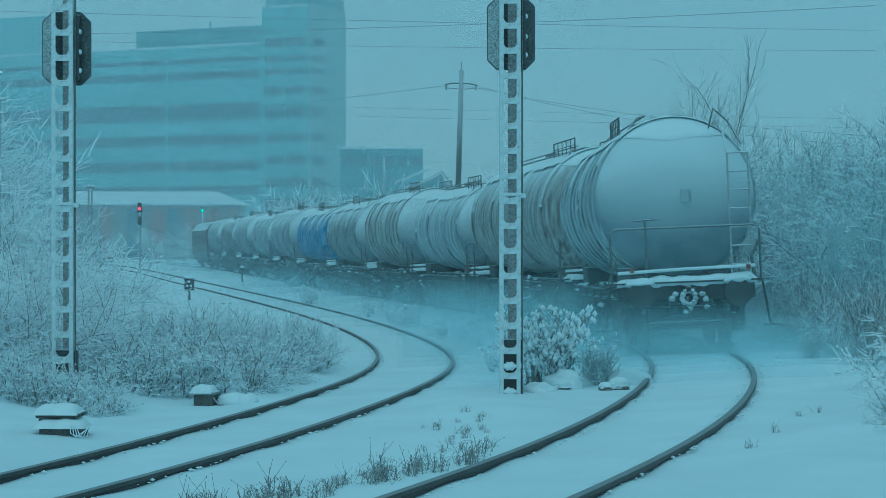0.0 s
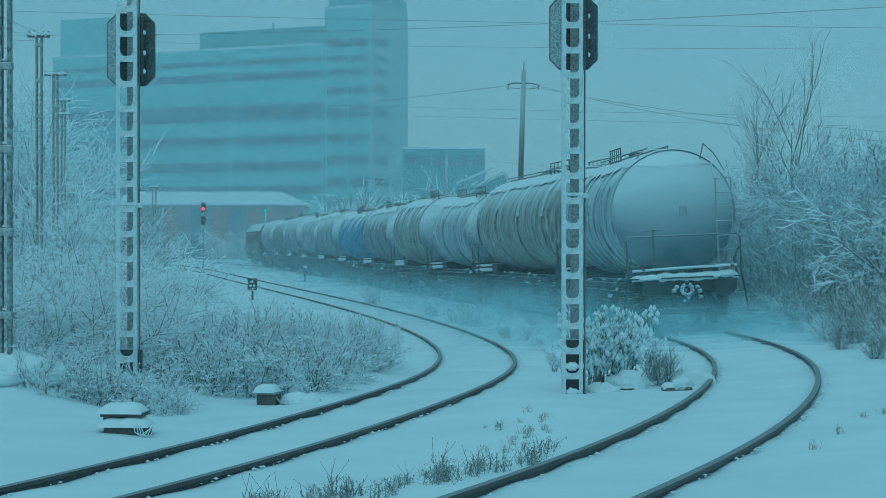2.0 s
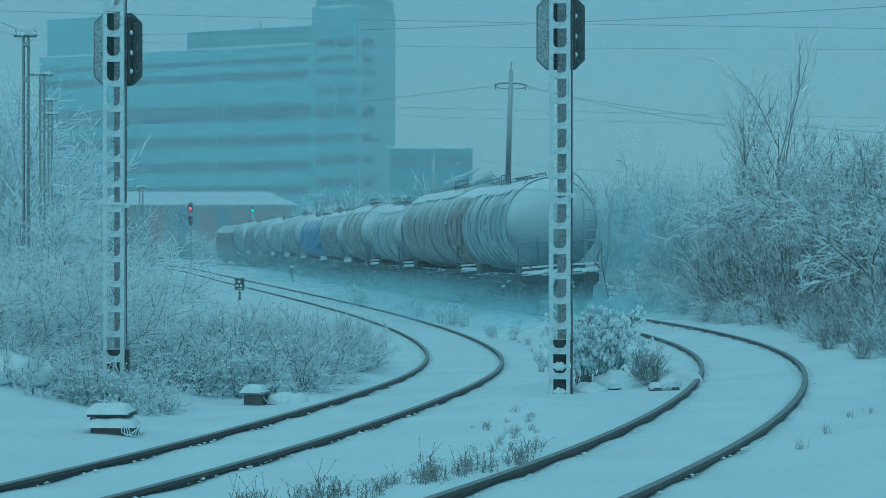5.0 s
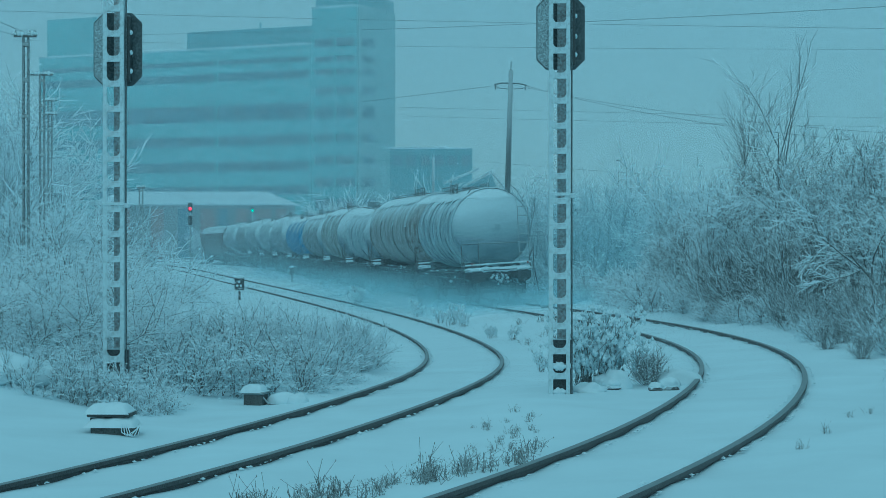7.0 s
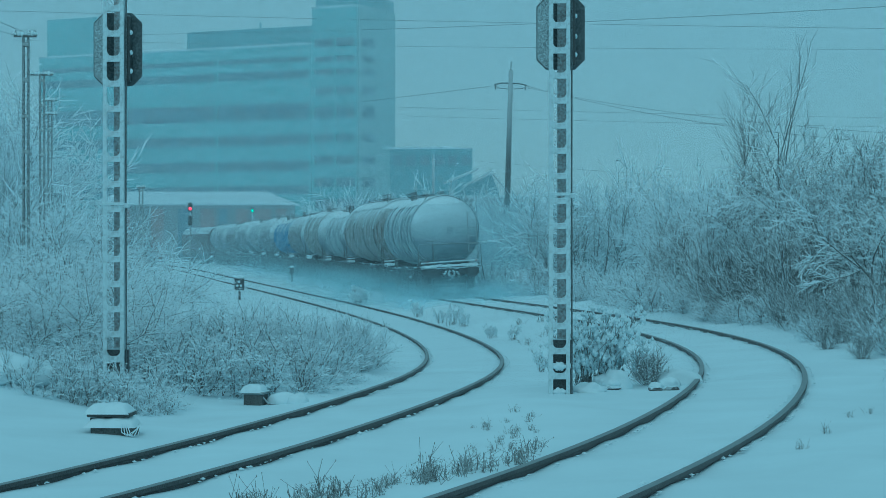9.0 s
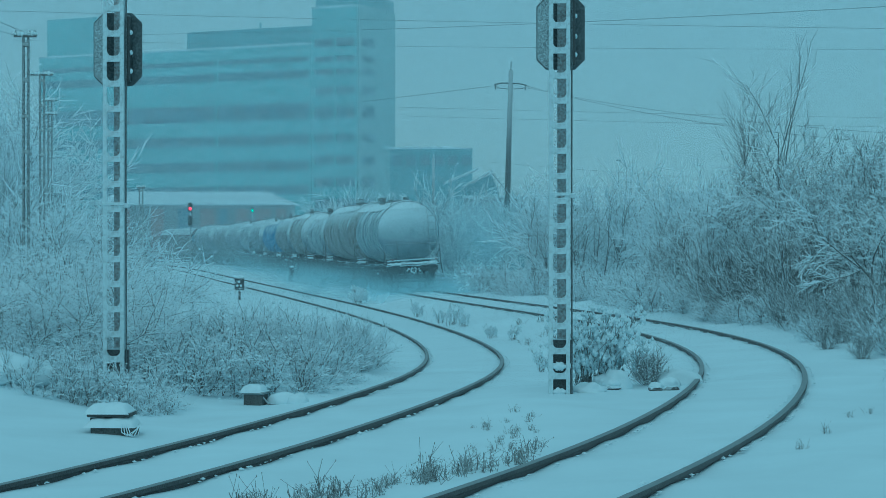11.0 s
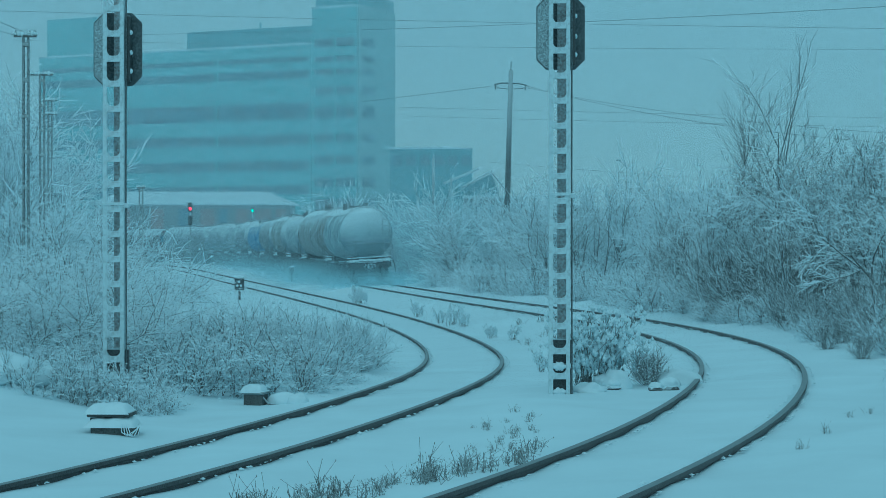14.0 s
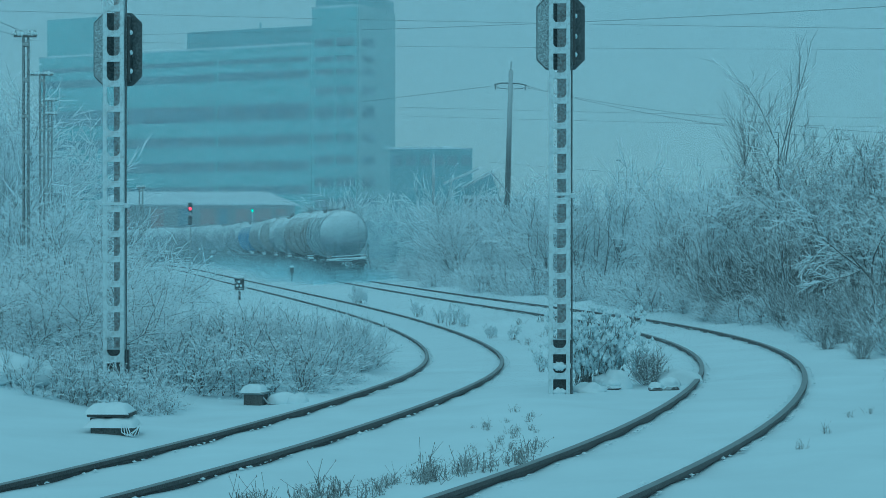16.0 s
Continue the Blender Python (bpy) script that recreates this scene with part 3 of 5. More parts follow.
    # head: eight-sided board, lamp housing and hoods on the far side
    hz = head_z - base
    bm = bmesh.new()
    hw, hh, c = 0.325, 0.49, 0.13
    loop = [(-hw, -hh + c), (-hw + c, -hh), (hw - c, -hh), (hw, -hh + c), (hw, hh - c), (hw - c, hh), (-hw + c, hh), (-hw, hh - c)]
    a = [bm.verts.new((u + 0.025, 0.20, hz + v)) for u, v in loop]
    b = [bm.verts.new((u + 0.025, 0.235, hz + v)) for u, v in loop]
    bm.faces.new(a)
    bm.faces.new(b[::-1])
    for i in range(8):
        bm.faces.new((a[i], b[i], b[(i + 1) % 8], a[(i + 1) % 8]))
    board = part("signal_board", bm, BOARD_BACK, mast, "eight-sided signal board, frosted on its back")
    bm = bmesh.new()
    box(bm, 0.17, 0.05, hz - 0.44, 0.215, 0.198, hz + 0.44, 0.01)
    part("lamp_housing", bm, BLACK_PAINT, mast, "dark lamp housing")
    # rime filming the weather side of the board
    bm = bmesh.new()
    film = [(-hw + 0.012, -hh + c + 0.01), (-hw + c, -hh + 0.02), (-0.15, -hh + 0.02), (-0.15, hh - 0.02), (-hw + c, hh - 0.02), (-hw + 0.012, hh - c - 0.01)]
    a = [bm.verts.new((u + 0.025, 0.192, hz + v)) for u, v in film]
    b = [bm.verts.new((u + 0.025, 0.2, hz + v)) for u, v in film]
    bm.faces.new(a)
    for i in range(6):
        bm.faces.new((a[i], b[i], b[(i + 1) % 6], a[(i + 1) % 6]))
    part("rime_film", bm, BOARD_RIME, mast, "rime filming the board")
    for dz in (-0.3, -0.05, 0.22):
        bm = bmesh.new()
        lump(bm, 0.215, 0.1, hz + dz, 0.028, 0.05, 0.035, dz * 7)
        part("snow_lump", bm, SNOW_FINE, mast, "snow caught on a fitting", True)
        bm = bmesh.new()
        g = bmesh.ops.create_cone(bm, cap_ends=False, segments=16, radius1=0.11, radius2=0.11, depth=0.22, matrix=pose(0.0, 0.346, hz + dz + 0.03, 90))
        bmesh.ops.delete(bm, geom=[f for f in bm.faces if f.calc_center_median().z < hz + dz - 0.03], context="FACES")
        part("hood", bm, BLACK_PAINT, mast, "black lamp hood")
    return mast


signal_mast(1.556, 25.6, 4.94, 4.98, "frosted steel lattice signal mast seen from behind, footed in snow")
signal_mast(-4.395, 25.6, 4.72, 4.537, "frosted steel lattice signal mast rising out of rimed bushes")


# ---- poles ----
def concrete_pole(x, y, height, width, label, arm=0.9, arms=1):
    """Pole of two slim legs tied by short webs, with a crossarm and insulators."""
    pole = tagged(empty("line_pole", pose(x, y, zland(x, y) - 0.1)), label, "utility pole", "poles of the old line")
    for sx in (-1, 1):
        bm = bmesh.new()
        box(bm, sx * width / 2, -0.07, 0, sx * width / 5, 0.07, height, 0.012)
        part("leg", bm, POLE_CONCRETE, pole, "slim grey leg")
    web = None
    for i in range(int(height / 1.1)):
        if web is None:
            bm = bmesh.new()
            box(bm, -width / 2 - 0.012, -0.08, 0, width / 2 + 0.012, 0.08, 0.10, 0.015)
            lump(bm, 0, 0, 0.12, width / 3, 0.07, 0.04, 2)
            web = part("web", bm, CONCRETE, pole, "tie with snow on it")
            web.location = (0, 0, 0.9)
        else:
            c = web.copy()
            scene.collection.objects.link(c)
            c.location = (0, 0, 0.9 + 1.1 * i)
    for k in range(arms):
        z = height - 0.12 - 0.75 * k
        bm = bmesh.new()
        box(bm, -arm / 2, -0.1, z, arm / 2, -0.02, z + 0.09, 0.01)
        part("crossarm", bm, DARK_CONCRETE, pole, "snow-topped crossarm")
        bm = bmesh.new()
        for k2 in range(7):
            lump(bm, arm * (-0.45 + 0.15 * k2), -0.06, z + 0.10, arm * 0.09, 0.07, 0.05 + 0.03 * (k2 % 3), k2, 0.3, 2)
        part("arm_snow", bm, SNOW_FINE, pole, "snow heaped on the crossarm", True)
        for s in (-0.42, -0.18, 0.2, 0.44):
            bm = bmesh.new()
            cyl(bm, (s * arm, -0.06, z + 0.09), (s * arm, -0.06, z + 0.22), 0.035, 10, 0.02)
            part("insulator", bm, CONCRETE, pole, "pale insulator")
    return pole


concrete_pole(-5.97, 25.4, 7.5, 0.17, "slim frosted twin-leg pole close to the track")
concrete_pole(-12.82, 59, 9.0, 0.21, "twin-leg concrete pole with one crossarm, frosted", 0.7)
concrete_pole(-17.75, 85, 10.1, 0.26, "twin-leg concrete pole with one crossarm, frosted", 1.0, 1)
concrete_pole(-21.5, 105, 10.3, 0.26, "twin-leg concrete pole with two crossarms, frosted", 0.8, 2)
concrete_pole(-23.6, 150, 6.8, 0.36, "short frosted pole with insulators near the far signals", 0.7)


def power_pole(x, y, height, r0, r1, lean, label, arms):
    pole = tagged(empty("power_pole", pose(x, y, zland(x, y) - 0.2, 0, lean, 0)), label, "utility pole", "power line poles")
    bm = bmesh.new()
    cyl(bm, (0, 0, 0), (0, 0, height), r0, 14, r1)
    part("shaft", bm, RAILING, pole, "tapered grey shaft", True)
    for z, w, rise in arms:
        for s in (-1, 1):
            bm = bmesh.new()
            tube(bm, [(0, -0.05, z), (s * w * 0.5, -0.05, z - 0.06 + rise * 0.5), (s * w, -0.05, z - 0.1)], 0.045, 8)
            part("arm", bm, RAILING, pole, "dark crossarm")
            bm = bmesh.new()
            tube(bm, [(s * w, -0.05, z - 0.1), (s * w * 0.7, -0.05, z - 0.28), (s * 0.2, -0.05, z - 0.32)], 0.02, 6)
            part("jumper", bm, WIRE, pole, "slack jumper wire")
            bm = bmesh.new()
            cyl(bm, (s * w * 0.9, -0.05, z - 0.1), (s * w * 0.9, -0.05, z - 0.38), 0.05, 10)
            part("insulator", bm, CONCRETE, pole, "pale insulator")
    bm = bmesh.new()
    cyl(bm, (0.0, 0, height), (0.0, 0, height + 0.5), 0.05, 10, 0.03)
    part("top_insulator", bm, CONCRETE, pole)
    return pole


power_pole(3.55, 110, 12.3, 0.19, 0.13, 1.6, "tall tapered power pole with a short crossarm", [(11.55, 0.95, 0.15)])
power_pole(-1.15, 230, 12.6, 0.22, 0.16, 0, "hazy distant power pole with two snowy crossarms", [(12.2, 1.5, 0.1), (10.3, 1.3, 0.1)])


def wire(points, r, sag, label="thin dark overhead wire"):
    bm = bmesh.new()
    a, b = Vector(points[0]), Vector(points[1])
    tube(bm, [a.lerp(b, i / 24) - Vector((0, 0, sag * 4 * (i / 24) * (1 - i / 24))) for i in range(25)], r, 4)
    tagged(part("overhead_wire", bm, WIRE), label, "wire", "overhead wires")


def at(px, py, d):
    """A place d metres out, px along and py down the view at rest."""
    return ((px - 784) * d / 3396, d, EYE_Z - (py - 420) * d / 3396)


for (x0, y0, d0), (x1, y1, d1), r, sag in (
        ((-60, 62, 90), (1640, 8, 60), 0.010, 0.30), ((-60, 18, 100), (1640, 52, 100), 0.013, 0.1), ((-60, 70, 120), (1640, 88, 120), 0.013, 0.15),
        ((875, 152, 110), (-60, 236, 150), 0.014, 0.4), ((930, 152, 110), (1640, 258, 75), 0.014, 0.5), ((905, 150, 110), (1640, 240, 75), 0.012, 0.4),
        ((-60, 165, 140), (1640, 210, 140), 0.013, 0.2), ((-60, 180, 140), (1640, 226, 140), 0.013, 0.2), ((840, 285, 170), (1640, 335, 120), 0.016, 0.2),
        ((60, 62, 59), (-140, -40, 30), 0.009, 0.1), ((25, 62, 59), (-160, -20, 30), 0.009, 0.1)):
    wire((at(x0, y0, d0), at(x1, y1, d1)), r * 0.7, sag)


# ---- far colour-light signals and small trackside signals ----
def light_signal(x, y, light_z, lit, label, spare):
    z0 = zland(x, y) - 0.05
    s = tagged(empty("light_signal", pose(x, y, z0)), label, "railway signal", "lit signals down the line")
    h = light_z - z0
    bm = bmesh.new()
    cyl(bm, (0, 0, 0), (0, 0, h + 0.5), 0.075, 12, 0.06)
    part("post", bm, CONCRETE, s, "pale frosted post", True)
    for dz in (0.0,) + ((-1.0,) if spare else ()):
        bm = bmesh.new()
        box(bm, -0.18, -0.16, h + dz - 0.26, 0.18, -0.07, h + dz + 0.52, 0.06)
        part("head", bm, BLACK_PAINT, s, "black signal head")
        for k, lz in enumerate((0.33, 0.0)):
            bm = bmesh.new()
            cyl(bm, (0, -0.17, h + dz + lz), (0, -0.2, h + dz + lz), 0.115, 18)
            on = dz == 0 and k == 1
            part("lens", bm, lit if on else BLACK_PAINT, s, "lit lens" if on else "dark lens", False)
            bm = bmesh.new()
            bmesh.ops.create_cone(bm, cap_ends=False, segments=16, radius1=0.14, radius2=0.14, depth=0.2, matrix=pose(0, -0.27, h + dz + lz + 0.01, 90))
            bmesh.ops.delete(bm, geom=[f for f in bm.faces if f.calc_center_median().z < h + dz + lz], context="FACES")
            part("hood", bm, BLACK_PAINT, s, "black hood")
    return s


light_signal(*at(337, 420, 150)[:2], at(337, 370, 150)[2], RED_LIGHT, "slim signal post showing a red light above a second head", True)
light_signal(*at(447, 420, 215)[:2], at(447, 373, 215)[2], GREEN_LIGHT, "small signal showing a green light beyond the train", False)


def dwarf_signal(x, y, size, height, label, white):
    s = tagged(empty("dwarf_signal", pose(x, y, zland(x, y) - 0.05)), label, "dwarf signal", "ground signals")
    bm = bmesh.new()
    cyl(bm, (0, 0.06, 0), (0, 0.06, height), 0.05, 10)
    part("post", bm, DARK_CONCRETE, s, "dark post")
    bm = bmesh.new()
    box(bm, -size / 2, -0.1, height, size / 2, 0.14, height + size * 1.32, 0.02)
    part("housing", bm, BLACK_PAINT, s, "black lamp box")
    bm = bmesh.new()
    lump(bm, 0, 0.02, height + size * 1.36, size * 0.55, 0.15, 0.09, 3)
    part("snow_cap", bm, SNOW_FINE, s, "snow cap", True)
    if white:
        for u, v in ((0, 0.92), (-0.2, 0.5), (0.2, 0.5)):
            bm = bmesh.new()
            cyl(bm, (u * size, -0.102, height + v * size), (u * size, -0.14, height + v * size), 0.058, 12)
            part("lens", bm, SNOW_FINE, s, "snow-caked lens")


dwarf_signal(-9.55, 90, 0.44, 0.50, "low shunting signal with three pale lenses and a snow cap", True)
dwarf_signal(-9.45, 120, 0.28, 0.62, "small trackside marker on a post, capped with snow", False)


# ---- buildings ----
def banded_block(b, length, depth, z_top, bands, x_off, cols):
    """A block whose front has real bands of windows: spandrels stand proud of recessed glazing."""
    bm = bmesh.new()
    box(bm, x_off, 0.5, -2, x_off + length, depth, z_top - 0.05)
    part("core", bm, GLAZING, b, "haze-blue glazing behind the window bands")
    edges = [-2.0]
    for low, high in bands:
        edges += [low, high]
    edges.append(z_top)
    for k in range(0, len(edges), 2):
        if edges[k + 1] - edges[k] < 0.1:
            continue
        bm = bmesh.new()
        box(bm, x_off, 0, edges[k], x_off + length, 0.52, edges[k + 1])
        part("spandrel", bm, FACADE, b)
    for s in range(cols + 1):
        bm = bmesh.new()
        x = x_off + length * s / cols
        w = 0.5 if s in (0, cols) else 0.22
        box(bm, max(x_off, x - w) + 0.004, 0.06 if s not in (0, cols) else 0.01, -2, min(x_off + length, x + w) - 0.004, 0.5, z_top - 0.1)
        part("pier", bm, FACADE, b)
    bm = bmesh.new()
    box(bm, x_off - 0.1, -0.15, z_top - 0.02, x_off + length + 0.1, depth + 0.1, z_top + 0.25)
    part("roof_edge", bm, SNOW_FINE, b, "snow on the roof edge")


def office_building():
    """Long office block, facade turned slightly away, with a taller tower at its near end."""
    d0, d1 = 340.0, 372.0
    p0, p1 = Vector((at(632, 0, d0)[0], d0, 0)), Vector((at(70, 0, d1)[0], d1, 0))
    run = (p0 - p1)
    ang = math.degrees(math.atan2(run.y, run.x))
    L = run.length
    b = tagged(empty("office_building", pose(p1.x, p1.y, -1.2, 0, 0, ang)), "large office block with darker window bands, haze put into its blue walls", "building")
    tower = 9.3
    zt = EYE_Z + (420 - 12) * 341 / 3396 + 1.2
    tower_bands = [(4.6, 6.2), (8.6, 10.2), (12.4, 14.0), (16.4, 17.9), (20.4, 21.8), (24.6, 26.6), (28.9, 30.2), (32.4, 33.4), (34.7, 35.7), (37.4, 38.9)]
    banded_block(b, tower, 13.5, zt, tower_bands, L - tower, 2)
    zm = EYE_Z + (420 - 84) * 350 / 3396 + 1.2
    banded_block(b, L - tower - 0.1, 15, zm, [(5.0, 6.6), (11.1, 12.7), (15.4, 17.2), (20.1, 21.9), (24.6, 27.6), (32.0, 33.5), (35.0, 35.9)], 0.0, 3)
    # set-back upper storey and stair head
    bm = bmesh.new()
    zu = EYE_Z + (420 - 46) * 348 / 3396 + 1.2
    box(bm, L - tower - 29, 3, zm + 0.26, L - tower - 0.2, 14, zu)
    part("upper_storey", bm, FACADE_DARK, b, "set-back top storey with haze blue in its colour")
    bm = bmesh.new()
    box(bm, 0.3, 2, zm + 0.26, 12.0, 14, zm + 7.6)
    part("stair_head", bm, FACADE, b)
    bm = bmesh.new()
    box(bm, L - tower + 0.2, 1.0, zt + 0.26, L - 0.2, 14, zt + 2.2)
    part("plant_room", bm, FACADE_DARK, b, "roof plant room with haze blue in its colour")
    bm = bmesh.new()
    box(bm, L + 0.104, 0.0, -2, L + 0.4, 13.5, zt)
    part("end_wall", bm, END_RENDER, b, "end wall with haze blue in its colour")
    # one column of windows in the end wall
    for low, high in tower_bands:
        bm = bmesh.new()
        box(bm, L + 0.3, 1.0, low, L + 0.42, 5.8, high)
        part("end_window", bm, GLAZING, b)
    for u, h in ((L - tower - 14, 1.3), (L - 5, 2.6)):
        bm = bmesh.new()
        cyl(bm, (u, 5, zu if h < 2 else zt + 2.2), (u, 5, (zu if h < 2 else zt + 2.2) + h), 0.22, 10)
        part("roof_vent", bm, FACADE_DARK, b)


office_building()


def works_building():
    """Dark hall with a fallen snow-covered roof slope beside it."""
    d = 300.0
    x0, x1 = at(690, 0, d)[0], at(836, 0, d)[0]
    b = tagged(empty("works_hall", pose(x0, d, -1.5)), "flat-roofed works hall faint in the haze, haze blue in its colour", "building")
    w, h = x1 - x0, at(0, 264, d)[2] + 1.5
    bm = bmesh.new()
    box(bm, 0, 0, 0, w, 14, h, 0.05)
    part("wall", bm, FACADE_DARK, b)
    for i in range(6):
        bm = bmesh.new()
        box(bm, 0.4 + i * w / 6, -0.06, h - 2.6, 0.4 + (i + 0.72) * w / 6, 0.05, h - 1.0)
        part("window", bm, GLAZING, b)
    bm = bmesh.new()
    box(bm, -0.1, -0.1, h, w + 0.1, 14.1, h + 0.18, 0.05)
    part("roof", bm, SNOW_FINE, b, "snow-covered flat roof")
    for i in range(9):
        bm = bmesh.new()
        box(bm, 0.3 + i * 0.95, 2, h + 0.18, 0.75 + i * 0.95, 2.6, h + 0.4)
        part("roof_vent", bm, FACADE_DARK, b)
    for i in range(7):
        bm = bmesh.new()
        lump(bm, 0.9 + i * 1.55, 1.2, h + 0.22, 0.6, 0.5, 0.18 + 0.08 * (i % 3), i, 0.4, 2)
        part("roof_snow", bm, SNOW_FINE, b, "heaped snow on the roof edge", True)
    d2 = 262.0
    b2 = tagged(empty("collapsed_shed", pose(at(785, 0, d2)[0], d2, -1.5)), "shed with two sagging snow-covered roof slopes and bare rafters", "building")
    hh = at(0, 300, d2)[2] + 1.5
    for x, wd, top, slope, y in ((0.0, 5.2, hh - 1.9, 0.42, 0.0), (2.6, 4.6, hh - 2.4, 0.55, -0.8)):
        bm = bmesh.new()
        box(bm, 0, 0, -0.12, wd, 4, 0.16, 0.05, pose(x, y, top, 0, -math.degrees(math.atan(slope)), 0))
        part("roof_slope", bm, SNOW_FINE, b2, "snow-covered roof slope")
    bm = bmesh.new()
    v = [bm.verts.new(c) for c in ((2.4, 0.4, 0), (7.6, 0.4, 0), (7.6, 0.4, hh - 3.2), (6.5, 0.4, hh - 0.6), (2.4, 0.4, hh - 2.8), (2.4, 4, 0), (7.6, 4, 0), (7.6, 4, hh - 3.2), (6.5, 4, hh - 0.6), (2.4, 4, hh - 2.8))]
    for f in ((0, 1, 2, 3, 4), (9, 8, 7, 6, 5), (1, 0, 5, 6), (2, 1, 6, 7), (3, 2, 7, 8), (4, 3, 8, 9), (0, 4, 9, 5)):
        bm.faces.new([v[k] for k in f])
    part("wall", bm, FACADE_DARK, b2)
    for k in range(2):
        bm = bmesh.new()
        tube(bm, [(6.4, -0.2 - 0.5 * k, hh - 0.3), (9.0, -0.2 - 0.5 * k, hh - 3.4)], 0.11, 6)
        part("rafter", bm, CONCRETE, b2, "bare sloping rafter")
    for k in range(5):
        bm = bmesh.new()
        x, z = 6.6 + k * 0.5, hh - 0.55 - k * 0.6
        box(bm, x - 0.1, -0.85, z, x + 0.45, -0.1, z + 0.12, 0.02)
        part("tread", bm, SNOW_FINE, b2, "snowy cross piece")
    d3 = 248.0
    b3 = tagged(empty("low_annex", pose(at(822, 0, d3)[0], d3, -1.5)), "low annex with a thick flat layer of snow on its roof", "building")
    w3, h3 = at(925, 0, d3)[0] - at(822, 0, d3)[0], at(0, 352, d3)[2] + 1.5
    bm = bmesh.new()
    box(bm, 0, 0, 0, w3, 6, h3, 0.03)
    part("wall", bm, BRICK_WALL, b3)
    bm = bmesh.new()
    box(bm, -0.2, -0.4, h3, w3 + 0.2, 6.2, h3 + 0.4, 0.12)
    part("roof", bm, SNOW_FINE, b3, "thick layer of snow")
    for k in range(3):
        bm = bmesh.new()
        box(bm, 0.8 + k * 2.3, -0.06, h3 - 1.9, 2.1 + k * 2.3, 0.05, h3 - 0.7)
        part("window", bm, GLAZING, b3)


works_building()


def low_building():
    d = 272.0
    x0, x1 = at(160, 0, d)[0], at(520, 0, d)[0]
    b = tagged(empty("long_shed", pose(x0, d, -1.5)), "long low shed with a snowy hipped roof and faded red doors", "building")
    w = x1 - x0
    eave, ridge = at(0, 361, d)[2] + 1.5, at(0, 338, d)[2] + 1.5
    bm = bmesh.new()
    box(bm, 0.5, 0, 0, w - 0.5, 9, eave)
    part("wall", bm, BRICK_WALL, b, "dull brick wall")
    bm = bmesh.new()
    v = [bm.verts.new(c) for c in ((-0.2, -0.6, eave), (w + 0.2, -0.6, eave), (w + 0.2, 9.6, eave), (-0.2, 9.6, eave), (3.5, 4.5, ridge), (w - 4.2, 4.5, ridge),
                                   (-0.2, -0.6, eave - 0.2), (w + 0.2, -0.6, eave - 0.2), (w + 0.2, 9.6, eave - 0.2), (-0.2, 9.6, eave - 0.2))]
    for f in ((0, 1, 5, 4), (1, 2, 5), (2, 3, 4, 5), (3, 0, 4), (6, 7, 1, 0), (7, 8, 2, 1), (8, 9, 3, 2), (9, 6, 0, 3), (9, 8, 7, 6)):
        bm.faces.new([v[i] for i in f])
    part("roof", bm, SNOW_FINE, b, "thick snow on the hipped roof")
    for u, wd, red in ((4, 1.6, True), (8.6, 1.8, True), (12.4, 2.0, False), (15.6, 2.0, True), (18.2, 1.2, False), (20.6, 1.8, True), (23.4, 2.2, True), (26.3, 1.4, True)):
        bm = bmesh.new()
        box(bm, u, -0.06, 0.3, u + wd, 0.05, eave - 0.7, 0.02)
        part("door" if red else "window", bm, RED_PANEL if red else GLAZING, b, "faded red door" if red else "")


low_building()


def street_lamp():
    x, y, z = at(1116, 300, 150)
    s = tagged(empty("street_lamp", pose(x, y, zland(x, y) - 0.1)), "slim far street lamp with a slanted arm", "street lamp")
    h = z - zland(x, y)
    bm = bmesh.new()
    cyl(bm, (0, 0, 0), (0, 0, h), 0.07, 8, 0.04)
    part("post", bm, CONCRETE, s)
    bm = bmesh.new()
    tube(bm, [(0, 0, h), (-0.45, 0, h + 0.35), (-0.85, 0, h + 0.75)], 0.035, 6)
    part("arm", bm, CONCRETE, s)
    bm = bmesh.new()
    lump(bm, -0.95, 0, h + 0.82, 0.22, 0.1, 0.07, 1)
    part("lamp_head", bm, CONCRETE, s)


street_lamp()


# ---- small things beside the tracks ----
def snow_slab(w, d, h, seed):
    """A flat layer of snow with rounded, slightly sagging edges."""
    bm = bmesh.new()
    nx, ny, grid = 26, 12, []
    for j in range(ny + 1):
        line = []
        for i in range(nx + 1):
            u, v = -1 + 2 * i / nx, -1 + 2 * j / ny
            edge = (1 - abs(u) ** 7) * (1 - abs(v) ** 5)
            k = noise.noise(Vector((u * 2.1, v * 1.6, seed)))
            line.append(bm.verts.new((u * w / 2 * (1 + 0.02 * k), v * d / 2, h * edge * (1 + 0.22 * k) - 0.025 * (1 - edge))))
        grid.append(line)
    for j in range(ny):
        for i in range(nx):
            bm.faces.new((grid[j][i], grid[j][i + 1], grid[j + 1][i + 1], grid[j + 1][i]))
    return bm


